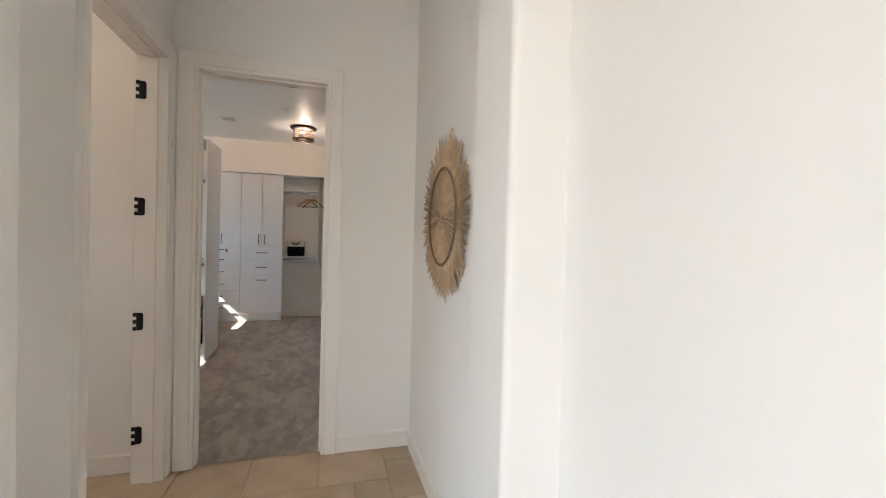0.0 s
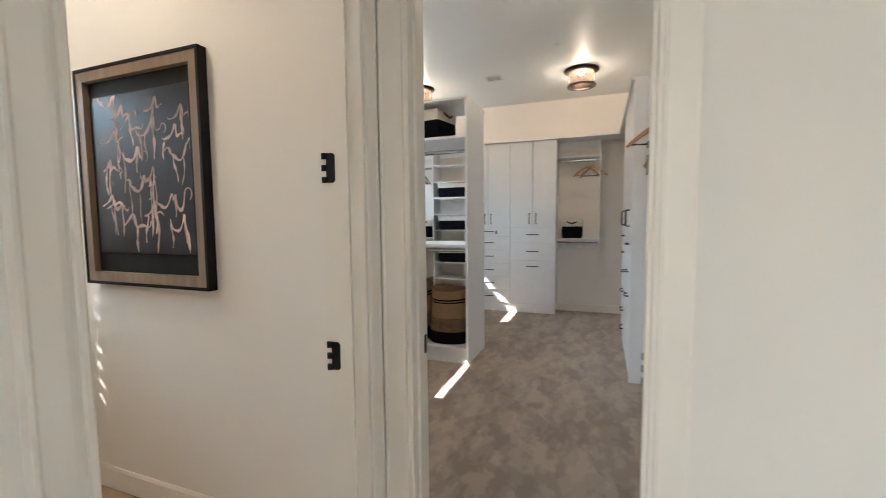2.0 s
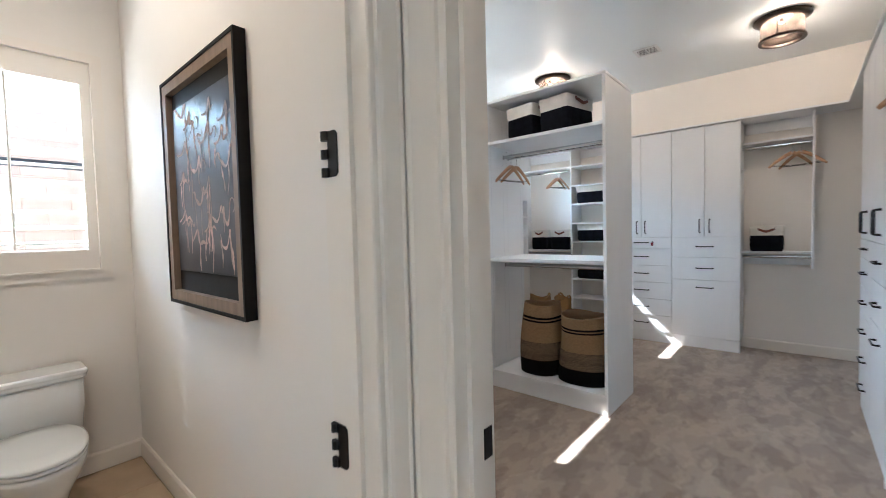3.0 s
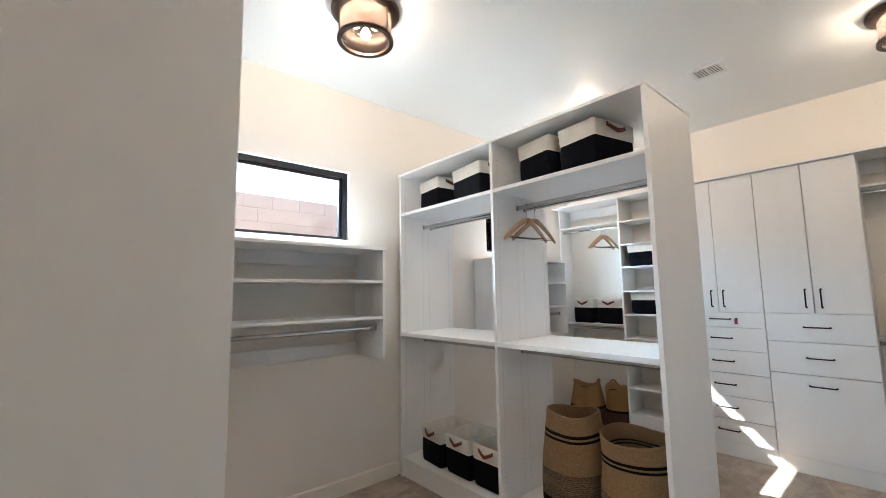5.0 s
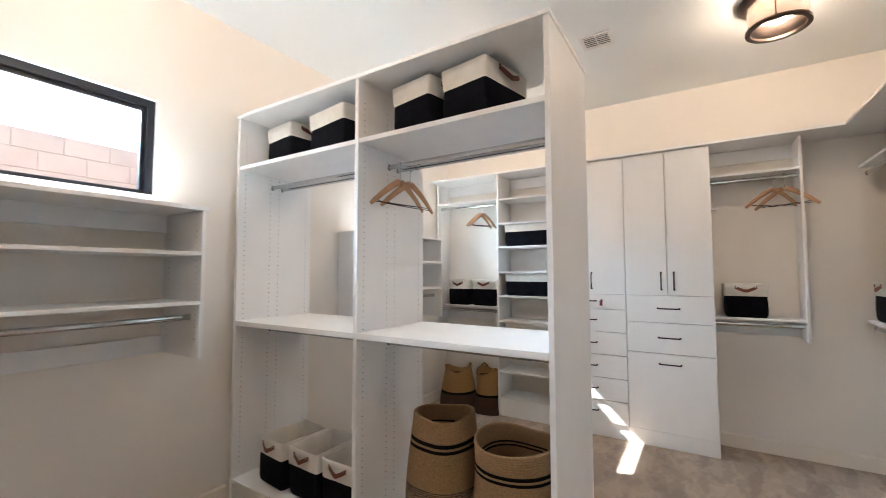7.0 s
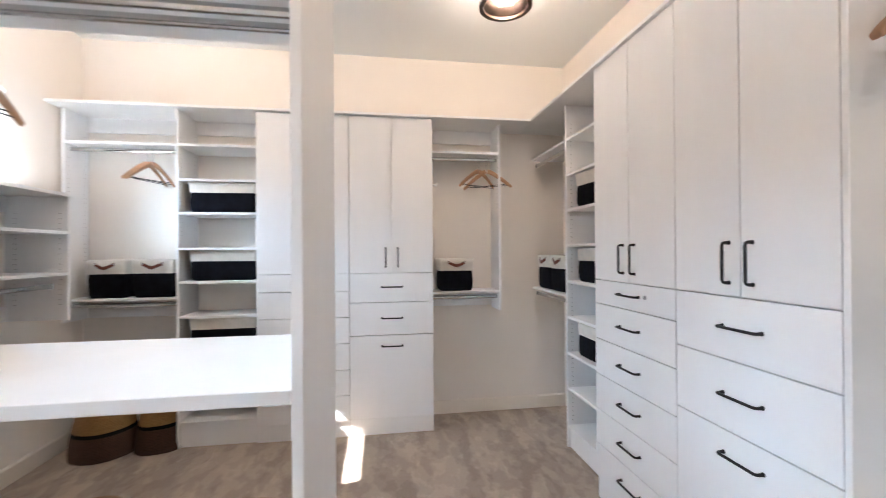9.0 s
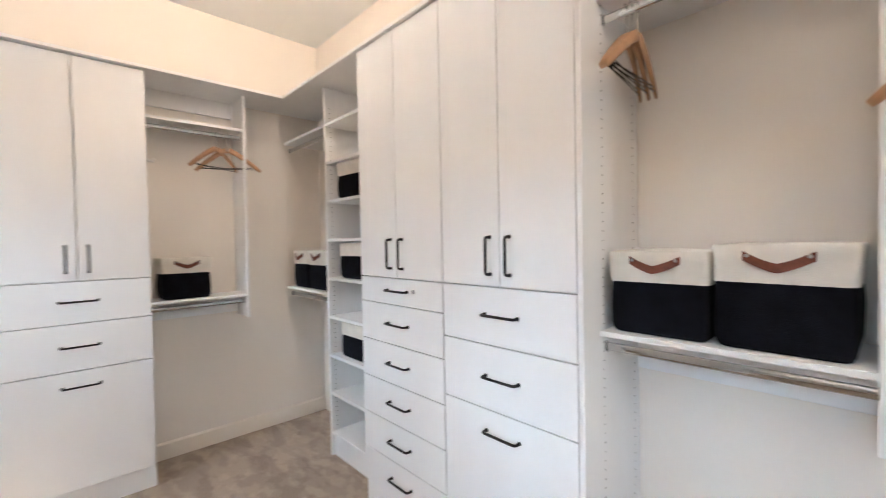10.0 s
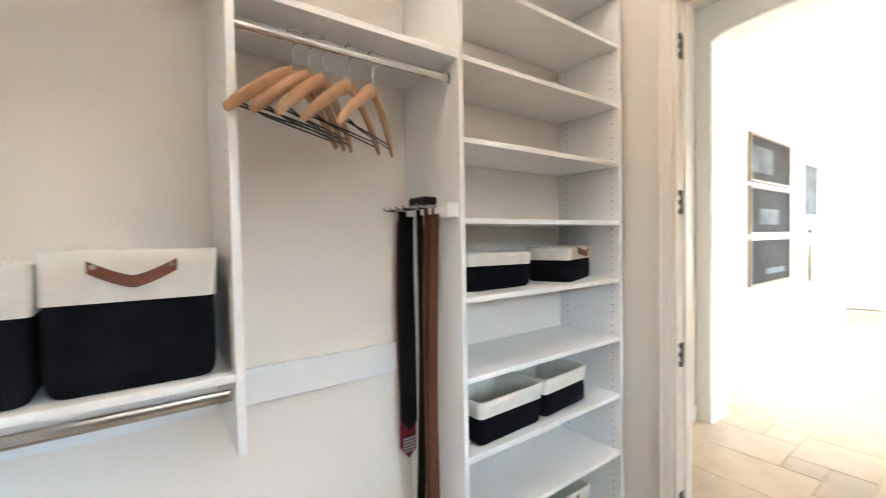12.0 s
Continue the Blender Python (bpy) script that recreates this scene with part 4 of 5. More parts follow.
RZ = 0.017
first = hanger(pose(-2.44, 5.52, 2.085 + RZ, 0, 0, 84))
for x, y, z, r in ((-2.43, 5.60, 2.085 + RZ, 82), (-0.50, 7.81, 2.225 + RZ, 30), (-0.43, 7.81, 2.225 + RZ, -28), (-3.09, 7.81, 2.225 + RZ, 76), (-3.05, 7.81, 2.225 + RZ, 70),
                   (0.068, 5.225, 2.205 + RZ, 7), (0.068, 5.207, 2.205 + RZ, 4), (0.068, 5.189, 2.205 + RZ, 2),
                   (0.068, 4.49, 1.975 + RZ, -54), (0.068, 4.45, 1.975 + RZ, -50), (0.068, 4.41, 1.975 + RZ, -46), (0.068, 4.335, 1.975 + RZ, -52), (0.068, 4.265, 1.975 + RZ, -47),
                   (-2.30, 3.31, 1.955 + RZ, 80)):
    copy_thing(first, pose(x, y, z, 0, 0, r))


# ---- tie rack ----
def tie_rack():
    y = 3.986
    c = thing("tie_rack", pose(0.05, y, 1.545), "white pull-out rack holding ties and belts", "tie rack")
    box("rail", 0.0, 0.30, 0.001, 0.03, -0.012, 0.012, M_WHITE, c)
    box("end_cap", -0.02, 0.02, 0.001, 0.045, -0.028, 0.022, M_WHITE, c)
    for k in range(6):
        bm = bmesh.new()
        x = 0.07 + 0.045 * k
        tube(bm, [(x, 0.02, 0.008), (x, 0.10, 0.012), (x, 0.105, 0.02)], 0.004, 6)
        part("peg", bm, M_CHROME, c)

    def strap(name, mat, x, yy, w, length, label, cat, tip=0.04, split=None, swing=0.0):
        t = thing(name, pose(x, yy, 1.56), label, cat, "ties and belts on the rack")
        rows = 14

        def piece(nm, a, b, material, last, off=0.0):
            bm = bmesh.new()
            rings = []
            for k in range(rows + 1):
                u = a + (b - a) * k / rows
                ww = w * (0.72 + 0.28 * u)
                z = -length * u
                bow = 0.006 * math.sin(u * 5 + x * 40) + swing * u
                rings.append([(-0.0035 + off, -ww / 2 + bow, z), (0.0035 + off, -ww / 2 + bow, z), (0.0035 + off, ww / 2 + bow, z), (-0.0035 + off, ww / 2 + bow, z)])
            if last:
                rings.append([(-0.002 + off, -0.002, -length * b - tip), (0.002 + off, -0.002, -length * b - tip), (0.002 + off, 0.002, -length * b - tip), (-0.002 + off, 0.002, -length * b - tip)])
            loft(bm, rings, True, True, True)
            part(nm, bm, material, t)
        if split:
            piece("blade", 0.0, split, mat, True)
            piece("under_blade", 0.05, 1.0, M_TIE_R, True, 0.010)
            bm = bmesh.new()
            for k in range(5):
                zz = -length * 0.965 - 0.012 * k
                add_box(bm, 0.001, 0.0062 + 0.009, -w * 0.3, w * 0.3, zz - 0.003, zz + 0.003)
            part("stripe", bm, M_TIE_W, t)
        else:
            piece("strap", 0.0, 1.0, mat, tip > 0)
    strap("necktie", M_TIE_K, 0.31, y + 0.032, 0.085, 0.90, "black silk necktie over a red one with silver stripes", "necktie", 0.045, 0.88)
    strap("belt", M_TIE_K, 0.215, y + 0.026, 0.034, 1.20, "black leather belt hanging from the rack", "belt", 0.01, swing=0.02)
    strap("belt", M_BELT, 0.165, y + 0.026, 0.040, 1.22, "cognac brown leather belt hanging from the rack", "belt", 0.01, swing=0.02)
    strap("belt", M_BELT, 0.13, y + 0.026, 0.036, 1.16, "cognac brown leather belt hanging from the rack", "belt", 0.01, swing=0.02)
    b = thing("belt_buckle", pose(0.20, y + 0.026, 1.575), "dark metal belt buckles lying on the rack", "buckle")
    box("buckle", -0.05, 0.05, -0.03, 0.03, -0.006, 0.02, M_BLACK, b, 0.006)


tie_rack()


# ---- ceiling fixtures ----
def flush_lamp(x, y):
    c = thing("ceiling_lamp", pose(x, y, CEIL), "dark bronze flush ceiling lamp with a clear glass drum", "ceiling lamp", "ceiling lamps")
    bm = bmesh.new()
    loft(bm, [disc_ring(r, z, 40) for r, z in ((0.195, 0.0), (0.20, -0.006), (0.198, -0.018), (0.16, -0.034), (0.10, -0.036))], True, True, True)
    part("canopy", bm, M_BRONZE, c, smooth=True)
    bm = bmesh.new()
    loft(bm, [disc_ring(r, z, 40) for r, z in ((0.150, -0.033), (0.150, -0.178), (0.147, -0.178), (0.147, -0.033))], True)
    g = part("glass_drum", bm, M_SHADE, c, "clear seeded glass drum", smooth=True)
    g.visible_shadow = False
    bm = bmesh.new()
    loft(bm, [disc_ring(r, z, 40) for r, z in ((0.137, -0.178), (0.163, -0.178), (0.163, -0.195), (0.137, -0.195), (0.137, -0.178))], True)
    part("lower_ring", bm, M_BRONZE, c, smooth=False)
    for k in range(3):
        a = radians(20 + 120 * k)
        bm = bmesh.new()
        tube(bm, [(0.156 * math.cos(a), 0.156 * math.sin(a), -0.03), (0.156 * math.cos(a), 0.156 * math.sin(a), -0.183)], 0.004, 6)
        part("stay", bm, M_BRONZE, c)
    for a in (0.5, 2.6, 4.7):
        bx, by = 0.065 * math.cos(a), 0.065 * math.sin(a)
        bm = bmesh.new()
        tube(bm, [(bx, by, -0.034), (bx, by, -0.066)], 0.016, 10)
        part("socket", bm, M_BRONZE, c)
        bm = bmesh.new()
        loft(bm, [disc_ring(r, z, 14, cx=bx, cy=by) for r, z in ((0.012, -0.066), (0.024, -0.085), (0.029, -0.103), (0.024, -0.122), (0.008, -0.131))], True, True, True)
        b = part("bulb", bm, M_BULB, c, "glowing warm bulb", smooth=True)
        b.visible_shadow = False
    lamp = new("lamp_light", bpy.data.lights.new("lamp_light", "POINT"))
    lamp.data.energy, lamp.data.color, lamp.data.shadow_soft_size = LAMP_W, (1.0, 0.81, 0.64), 0.05
    lamp.location = (x, y, CEIL - 0.105)


LAMP_W = 1.55
for lx, ly in ((-0.54, 4.34), (-0.56, 6.83), (-2.62, 6.76), (-2.68, 4.37)):
    flush_lamp(lx, ly)

dl = thing("recessed_light", pose(-2.35, 2.25, CEIL), "small white recessed ceiling downlight, lit", "downlight")
bm = bmesh.new()
loft(bm, [disc_ring(r, z, 28) for r, z in ((0.085, 0.0), (0.085, -0.004), (0.07, -0.008), (0.058, -0.006), (0.056, -0.001))], True)
part("trim_ring", bm, M_VENT, dl, smooth=True)
bm = bmesh.new()
loft(bm, [disc_ring(r, z, 28) for r, z in ((0.055, -0.001), (0.05, -0.004), (0.02, -0.005))], True, True, True)
part("lens", bm, M_BULB, dl, "glowing frosted lens", smooth=True)
lamp = new("downlight", bpy.data.lights.new("downlight", "AREA"))
lamp.data.shape, lamp.data.size = "DISK", 0.11
lamp.data.energy, lamp.data.color = 2.0, (1.0, 0.80, 0.62)
lamp.matrix_world = look((-2.35, 2.25, CEIL - 0.008), (-2.35, 2.2501, 0))

vent = thing("ceiling_vent", pose(-1.59, 6.72, CEIL, 0, 0, 0), "small white louvred ceiling vent", "vent")
bm = bmesh.new()
for a0, a1, b0, b1 in ((-0.11, 0.11, -0.10, -0.075), (-0.11, 0.11, 0.075, 0.10), (-0.11, -0.085, -0.075, 0.075), (0.085, 0.11, -0.075, 0.075)):
    add_box(bm, a0, a1, b0, b1, -0.008, 0.0)
part("frame", bm, M_VENT, vent)
# dark sheet that stands for the shade between the slats
box("backing", -0.085, 0.085, -0.075, 0.075, -0.002, -0.0005, M_NICKEL, vent, 0)
box("divider", -0.004, 0.004, -0.075, 0.075, -0.009, -0.003, M_VENT, vent, 0)
for k in range(6):
    y = -0.0625 + 0.025 * k
    bm = bmesh.new()
    loft(bm, [[(x, y - 0.007, -0.009), (x, y + 0.007, -0.007), (x, y + 0.007, -0.005), (x, y - 0.007, -0.007)] for x in (-0.085, 0.085)], True, True, True)
    part("slat", bm, M_VENT, vent)
sp = thing("sprinkler_cap", pose(-0.76, 5.98, CEIL), "small round white sprinkler cover on the ceiling", "sprinkler")
bm = bmesh.new()
loft(bm, [disc_ring(r, z, 20) for r, z in ((0.04, 0.0), (0.042, -0.004), (0.036, -0.008))], True, True, True)
part("cover", bm, M_VENT, sp, smooth=True)


# ---- hall: straw wall hanging ----
def straw_disc():
    """A woven disc of radial straw with a double dark ring and a long fringe that hangs together in locks."""
    c = thing("straw_wall_hanging", pose(HX1 - 0.004, 2.075, 1.558), "round woven straw wall hanging with a ragged fringe", "wall decor")
    rng = random.Random(4)

    K = 0.95

    def P(r, a, x):
        return (x, K * r * math.cos(a), K * r * math.sin(a))

    def straw(bm, way, w, tip=0.4):
        """A flat straw along (radius, angle, x) stations."""
        rings = []
        for i, (r, a, x) in enumerate(way):
            ww = w * (1 - (1 - tip) * i / (len(way) - 1))
            y, z = K * r * math.cos(a), K * r * math.sin(a)
            ty, tz = -math.sin(a) * ww, math.cos(a) * ww
            rings.append([(x, y - ty, z - tz), (x - 0.0022, y, z), (x, y + ty, z + tz)])
        loft(bm, rings, True, True, True)

    bm = bmesh.new()
    loft(bm, [[P(r, 2 * math.pi * i / 72, x) for i in range(72)] for r, x in ((0.005, -0.016), (0.14, -0.013), (0.292, -0.006))], True, True, False)
    part("backing", bm, M_STRAWD, c, "dark straw backing")
    bm = bmesh.new()
    for i in range(210):
        a = 2 * math.pi * i / 210 + rng.uniform(-0.01, 0.01)
        r0 = rng.choice((0.008, 0.03, 0.06, 0.10))
        straw(bm, [(r0, a, -0.0175), (0.15, a + rng.uniform(-0.02, 0.02), -0.0155 - rng.uniform(0, 0.002)), (0.272, a + rng.uniform(-0.012, 0.012), -0.011)], 0.0026 + 0.0012 * r0, 2.0)
    tagged(part("woven_disc", bm, M_STRAW, c, "tan radial straw disc"), kind="stuff")
    bm = bmesh.new()
    for i in range(300):
        a = 2 * math.pi * i / 300 + rng.uniform(-0.006, 0.006)
        straw(bm, [(0.262, a, -0.0135), (0.292, a + rng.uniform(-0.01, 0.01), -0.0135), (0.318 + rng.uniform(0, 0.012), a, -0.009)], 0.0036, 0.8)
    tagged(part("outer_band", bm, M_STRAW, c, "lighter band of laid straw"), kind="stuff")
    bm = bmesh.new()
    locks = 210
    for i in range(locks):
        a = 2 * math.pi * (i + rng.uniform(-0.3, 0.3)) / locks
        far = 0.418 + rng.uniform(-0.03, 0.03) + 0.03 * (math.cos(a - math.pi) > 0.2)
        da, tipx = rng.uniform(-0.03, 0.03), -0.004 - rng.uniform(0, 0.018)
        for k in range(5):
            b = a + (k - 2) * 0.0095 + rng.uniform(-0.004, 0.004)
            r1 = far - abs(k - 2) * 0.008 - rng.uniform(0, 0.03)
            straw(bm, [(0.28, b, -0.009), (0.325, b + da * 0.3, -0.009 - rng.uniform(0, 0.005)), (r1, a + da + (b - a) * 0.75, tipx - rng.uniform(0, 0.003))], rng.uniform(0.0013, 0.0023), 0.85)
    f = part("fringe", bm, M_STRAW, c, "ragged straw fringe in locks")
    tagged(f, kind="stuff")
    for rr, wd in ((0.254, 0.0032), (0.264, 0.0034)):
        bm = bmesh.new()
        tube(bm, [P(rr, 2 * math.pi * k / 72, -0.0185 - 0.001 * (k % 2)) for k in range(73)], wd, 6)
        part("braid", bm, M_STRAWD, c, "dark braided ring", smooth=True)
    bm = bmesh.new()
    for i in range(34):
        a = (math.pi if i % 2 else 0.0) + rng.gauss(0.0, 0.30) + 0.12
        tube(bm, [P(0.02, a, -0.0205), P(0.14, a + rng.uniform(-.02, .02), -0.0185), P(0.27, a + rng.uniform(-.02, .02), -0.0155)], 0.0010, 5)
    part("spoke", bm, M_STRAWD, c, "darker straw ribs")
    for rr in (0.035, 0.068):
        bm = bmesh.new()
        tube(bm, [P(rr, 2 * math.pi * k / 40, -0.0195 - 0.001 * (k % 2)) for k in range(41)], 0.0022, 6)
        part("centre_ring", bm, M_STRAW, c, "pale stitched ring", smooth=True)


straw_disc()


# ---- toilet room ----
def framed_art():
    """A deep frame: thin black edge, oak liner that falls back to a black mat, and a canvas standing on the mat."""
    x0, x1, z0, z1, Y = -2.755, -1.915, 1.105, 2.147, WCY
    c = thing("framed_art", pose((x0 + x1) / 2, Y, z0), "dark abstract line painting in a deep black and oak frame", "picture")
    W, H, D = x1 - x0, z1 - z0, 0.046
    h = W / 2

    def four(name, inset, wd, y0, y1, mat, label=""):
        bm = bmesh.new()
        prof = [(inset, y0), (inset + wd, y0), (inset + wd, y1), (inset, y1)]
        rings = [[(-h + q, -y, q) for q, y in prof], [(h - q, -y, q) for q, y in prof], [(h - q, -y, H - q) for q, y in prof], [(-h + q, -y, H - q) for q, y in prof]]
        rings.append(rings[0])
        loft(bm, rings, True)
        bmesh.ops.remove_doubles(bm, verts=bm.verts, dist=1e-5)
        part(name, bm, mat, c, label)
    four("outer_frame", 0.0, 0.014, 0.002, D, M_EBONY, "black stained frame edge")
    four("oak_frame", 0.0145, 0.046, 0.006, D - 0.004, M_WOODF, "oak inner frame")
    box("mat_board", -h + 0.02, h - 0.02, -0.014, -0.004, 0.02, H - 0.02, M_EBONY, c, 0)
    a0, a1, b0, b1 = -h + 0.092, h - 0.088, 0.155, H - 0.135
    box("canvas", a0, a1, -0.024, -0.0145, b0, b1, M_ART, c, 0.002, "charcoal canvas")
    rng = random.Random(23)

    def stroke(k, pts, w):
        """One ribbon of paint, thin at both ends."""
        bm = bmesh.new()
        n = len(pts)
        rows = []
        for j, (px, pz) in enumerate(pts):
            qx, qz = pts[min(j + 1, n - 1)][0] - pts[max(j - 1, 0)][0], pts[min(j + 1, n - 1)][1] - pts[max(j - 1, 0)][1]
            L = math.hypot(qx, qz) or 1
            ww = w * (0.25 + 0.75 * math.sin(math.pi * (j + 0.5) / n) ** 0.7) * (1 + 0.35 * math.sin(j * 0.9 + k)) * rng.uniform(0.85, 1.15)
            y = -0.0246 - k * 0.00003
            rows.append([bm.verts.new((min(max(px + d * qz / L * ww, a0 + 0.006), a1 - 0.006), yy, min(max(pz - d * qx / L * ww, b0 + 0.006), b1 - 0.006))) for d, yy in ((-1, y), (0, y - 0.0008), (1, y))])
        for a, b in zip(rows, rows[1:]):
            bm.faces.new((a[0], a[1], b[1], b[0]))
            bm.faces.new((a[1], a[2], b[2], b[1]))
        part("brush_stroke", bm, M_STROKE, c)

    k = 0
    CW, CH = a1 - a0, b1 - b0
    # loops and backs that wander across, each with pairs of long legs below
    for row in range(5):
        for col in range(4):
            x = a0 + CW * (col + rng.uniform(0.0, 0.5)) / 4.3
            z = b0 + CH * (0.14 + 0.84 * (row + rng.uniform(0.0, 1.0)) / 5)
            ph, amp, run = rng.uniform(0, 6.28), rng.uniform(0.014, 0.036), rng.uniform(0.08, 0.19)
            pts = []
            for j in range(26):
                u = j / 25
                pts.append((x + run * u + 0.012 * math.sin(9 * u + ph), z + amp * math.sin(7.5 * u + ph) + 0.022 * math.sin(15 * u + 1.7 * ph) * u))
            stroke(k, pts, rng.uniform(0.0050, 0.0092))
            k += 1
            for leg in range(rng.choice((1, 2, 2, 3))):
                lx, lz = pts[rng.randrange(3, 23)]
                length, sway, ph = rng.uniform(0.09, 0.19), rng.uniform(-0.02, 0.02), rng.uniform(0, 6.28)
                legs = [(lx + sway * u + 0.006 * math.sin(5 * u + ph), lz - length * u) for u in (j / 15 for j in range(16))]
                stroke(k, legs, rng.uniform(0.0036, 0.0075))
                k += 1
            if rng.random() < 0.5:
                hx, hz = pts[-1]
                r = rng.uniform(0.016, 0.028)
                stroke(k, [(hx + r * (1 - math.cos(a)) * 0.8, hz + r * math.sin(a)) for a in (0.42 * j for j in range(12))], rng.uniform(0.003, 0.005))
                k += 1


framed_art()


def toilet():
    c = thing("toilet", pose(TX + 0.01, 2.385, 0), "white two-piece toilet with a closed lid", "toilet")

    def egg(w, l, z, cx, n=36):
        pts = []
        for k in range(n):
            a = 2 * math.pi * k / n
            rx = l * (0.56 if math.cos(a) > 0 else 0.44)
            pts.append((cx + rx * math.copysign(abs(math.cos(a)) ** 0.9, math.cos(a)), w / 2 * math.copysign(abs(math.sin(a)) ** 0.85, math.sin(a)), z))
        return pts
    bm = bmesh.new()
    loft(bm, [rounded_rect(w, d, 0.035, z, 5, cx=0.115) for w, d, z in ((0.175, 0.40, 0.355), (0.19, 0.42, 0.37), (0.20, 0.44, 0.50), (0.205, 0.445, 0.645))], True, True, True)
    part("tank", bm, M_PORC, c, smooth=True)
    bm = bmesh.new()
    loft(bm, [rounded_rect(w, d, 0.03, z, 5, cx=0.117) for w, d, z in ((0.205, 0.447, 0.646), (0.222, 0.468, 0.656), (0.222, 0.468, 0.668), (0.232, 0.48, 0.678), (0.232, 0.48, 0.694), (0.215, 0.464, 0.704))], True, True, True)
    part("tank_lid", bm, M_PORC, c, smooth=False)
    bm = bmesh.new()
    loft(bm, [egg(w, l, z, cx) for w, l, z, cx in ((0.23, 0.50, 0.0, 0.36), (0.225, 0.49, 0.03, 0.36), (0.21, 0.46, 0.14, 0.38), (0.26, 0.50, 0.23, 0.42), (0.345, 0.56, 0.32, 0.44), (0.365, 0.565, 0.365, 0.45), (0.365, 0.565, 0.385, 0.45), (0.33, 0.53, 0.39, 0.45))], True, True, True)
    part("bowl", bm, M_PORC, c, smooth=True)
    bm = bmesh.new()
    loft(bm, [egg(w, l, z, 0.455) for w, l, z in ((0.36, 0.545, 0.392), (0.372, 0.558, 0.397), (0.372, 0.558, 0.406), (0.36, 0.545, 0.410))], True, True, True)
    part("seat", bm, M_PORC, c, smooth=True)
    bm = bmesh.new()
    loft(bm, [egg(w, l, z, 0.455) for w, l, z in ((0.362, 0.548, 0.413), (0.374, 0.56, 0.418), (0.374, 0.56, 0.428), (0.35, 0.535, 0.434), (0.2, 0.34, 0.437))], True, True, True)
    part("lid", bm, M_PORC, c, smooth=True)


toilet()


# ---- bathroom beyond the arch ----
def photo(y0, y1, z0, z1, mat, frame_mat, label):
    c = thing("framed_photograph", pose(BX, (y0 + y1) / 2, z0), label, "picture", "photographs on the bathroom wall")
    h, H = abs(y1 - y0) / 2, z1 - z0
    bm = bmesh.new()
    t = 0.022
    for a0, a1, b0, b1 in ((-h, -h + t, 0, H), (h - t, h, 0, H), (-h + t, h - t, 0, t), (-h + t, h - t, H - t, H)):
        add_box(bm, -0.032, -0.002, a0, a1, b0, b1)
    part("frame", bm, frame_mat, c)
    box("print", -0.016, -0.004, -h + t, h - t, t, H - t, mat, c, 0)
    return c


for k in range(3):
    z = 0.92 + 0.515 * k
    ph = photo(0.10, -1.15, z, z + 0.475, M_PAPER, M_WOODF, "dark landscape photograph in a slim oak frame")
    w = box("pale_area", -0.0175, -0.0162, -0.45 + 0.2 * k, 0.15 + 0.2 * k, 0.10, 0.16 + 0.10 * k, M_PAPERL, ph, 0)
photo(-1.62, -2.33, 1.64, 2.30, M_PAPERL, M_VENT, "pale framed print with a white frame")
tr = thing("towel_ring", pose(BX, -2.0, 1.46), "black towel ring with a cream hand towel", "towel ring")
box("mount", -0.03, 0.0, -0.06, 0.06, -0.025, 0.025, M_BLACK, tr)
bm = bmesh.new()
tube(bm, [(-0.04, 0.08 * math.sin(2 * math.pi * k / 20), -0.09 + 0.08 * math.cos(2 * math.pi * k / 20)) for k in range(21)], 0.006, 6)
part("ring", bm, M_BLACK, tr)
tw = thing("hand_towel", pose(BX - 0.045, -2.0, 0.82), "cream hand towel hanging from a ring", "towel")
bm = bmesh.new()
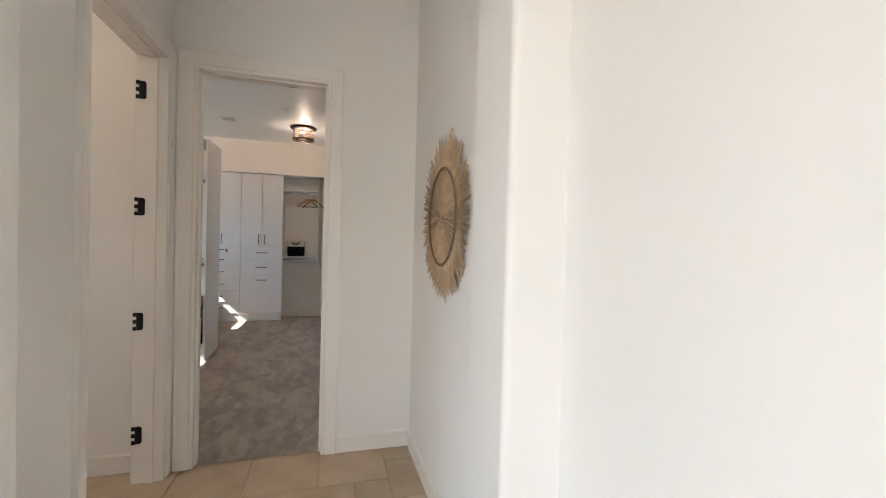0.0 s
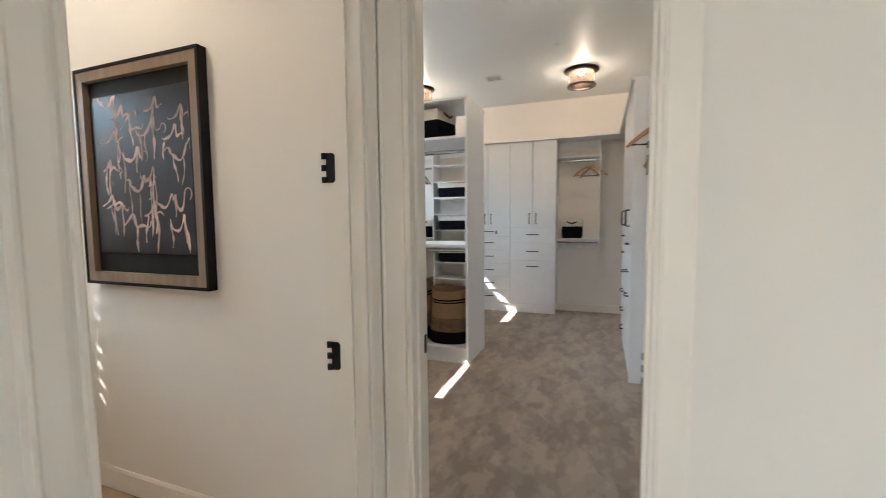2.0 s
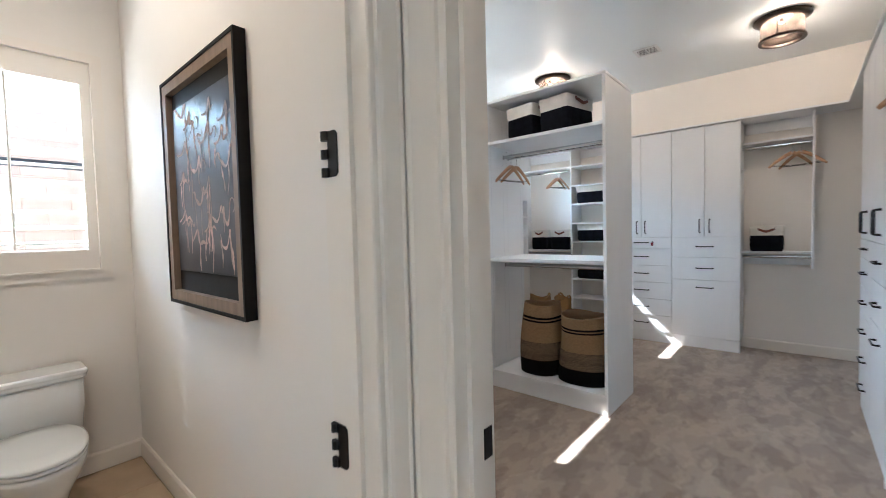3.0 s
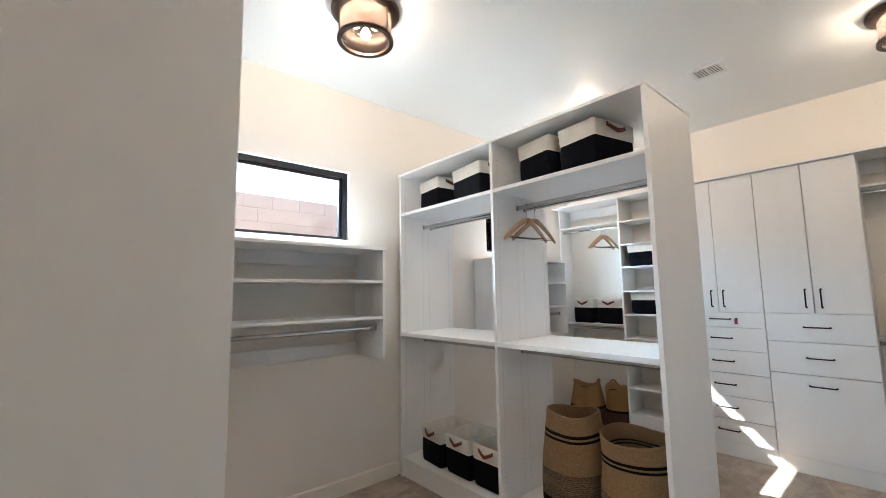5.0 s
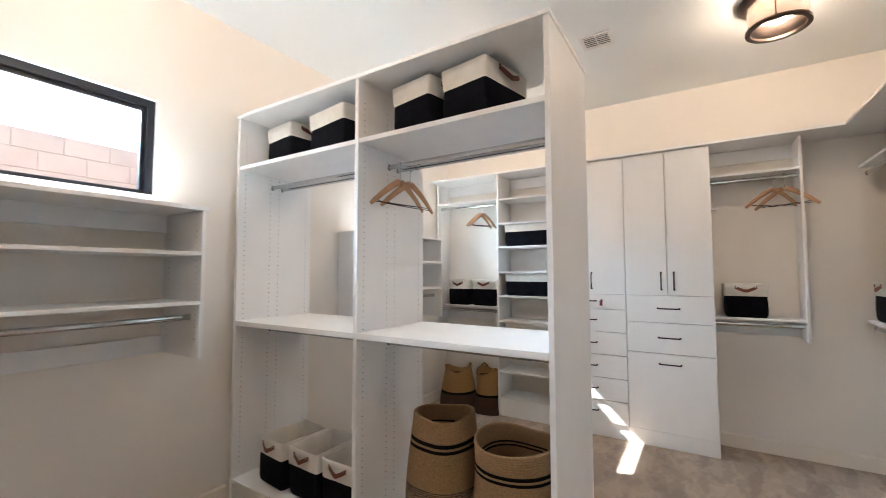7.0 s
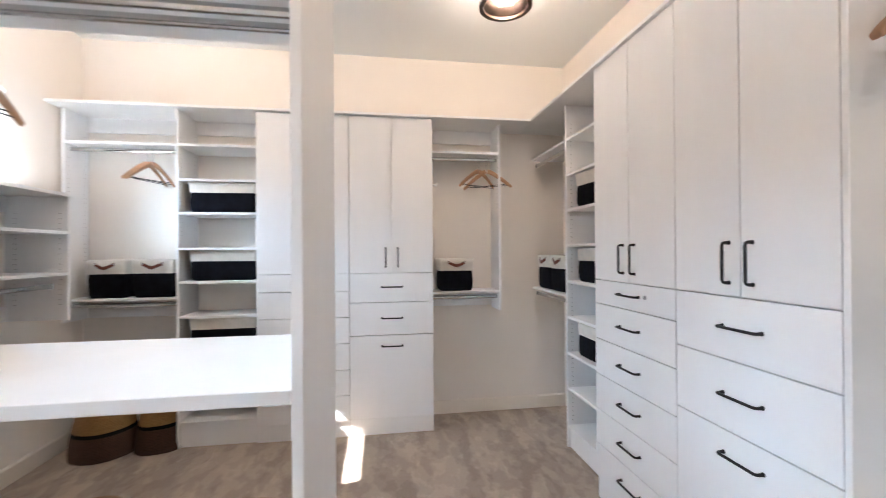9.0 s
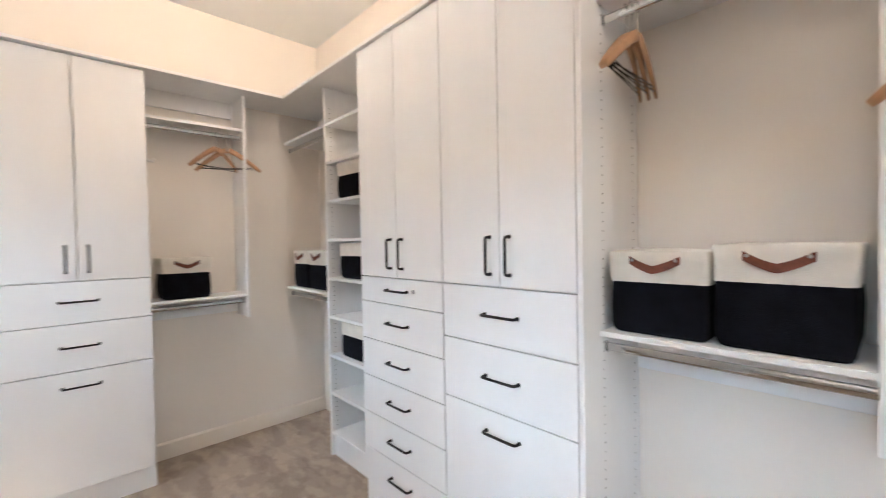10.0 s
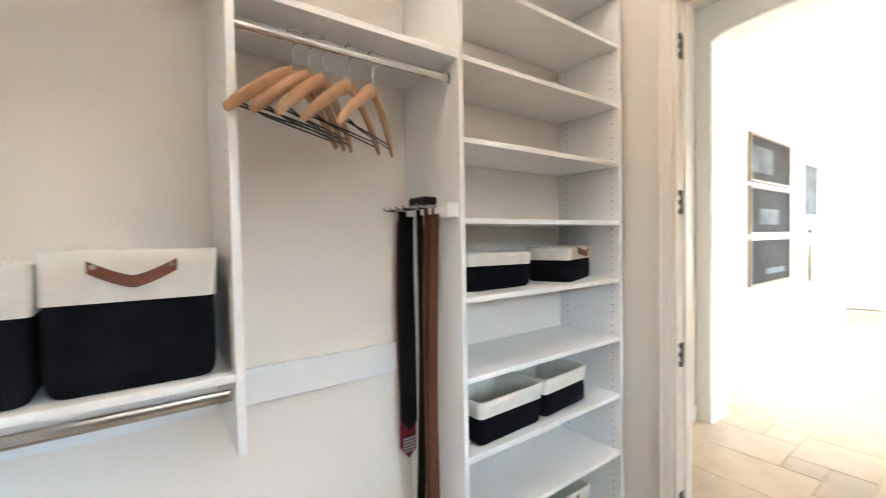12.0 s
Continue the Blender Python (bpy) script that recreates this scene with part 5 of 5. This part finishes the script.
loft(bm, [[(-0.02 + 0.012 * math.sin(y * 60), y, z) for y in [-0.09 + 0.02 * i for i in range(10)]] + [(0.012 + 0.012 * math.sin(y * 60), y, z) for y in [0.09 - 0.02 * i for i in range(10)]] for z in (0.0, 0.2, 0.4, 0.475)], True, True, True)
part("cloth", bm, M_TOWEL, tw, smooth=True)


# ---- outside: block wall ----
bwall = wall("wall_garden", "y", -8, 14, -6.95, -6.72, -0.2, 2.93, label="tan concrete block garden wall", mat=M_MORTAR)
bm = bmesh.new()
add_box(bm, 0, 0.008, -0.197, 0.197, -0.097, 0.097)
bmesh.ops.bevel(bm, geom=list(bm.edges), offset=0.003, segments=1, affect="EDGES")
BLOCK = to_mesh("block", bm, M_BLOCK)
for r in range(9):
    for k in range(24):
        y = 0.6 + 0.4 * k + (0.2 if r % 2 else 0)
        ob = new("block", BLOCK)
        ob.parent = bwall
        ob.location = (-6.72, y, 2.93 - 0.1 - 0.2 * r)


# ---- stone floor tiles ----
def stone_tiles():
    rng = random.Random(7)
    u = 0.203
    meshes = {}

    def tile_mesh(a, b):
        if (a, b) not in meshes:
            bm = bmesh.new()
            g = 0.0012
            add_box(bm, g, a * u - g, g, b * u - g, -0.007, 0.0)
            bmesh.ops.bevel(bm, geom=[e for e in bm.edges if all(v.co.z > -0.001 for v in e.verts)], offset=0.002, segments=1, affect="EDGES")
            meshes[(a, b)] = to_mesh("tile", bm, M_STONE)
        return meshes[(a, b)]
    x_lo, y_hi = -3.65, 2.885
    nx, ny = 21, 42
    used = set()
    sizes = [(3, 2), (2, 2), (2, 3), (2, 1), (1, 1), (1, 2)]
    for j in range(ny):
        for i in range(nx):
            if (i, j) in used:
                continue
            order = sizes[:3]
            rng.shuffle(order)
            for a, b in order + sizes[3:4] + [(1, 2), (1, 1)] if rng.random() > 0.16 else [(1, 1)]:
                cells = [(i + p, j + q) for p in range(a) for q in range(b)]
                if all(c not in used and c[0] < nx and c[1] < ny for c in cells):
                    used.update(cells)
                    ob = new("tile", tile_mesh(a, b))
                    ob.parent = floor_stone
                    ob.location = (x_lo + i * u, y_hi - (j + b) * u, 0.0)
                    break


stone_tiles()
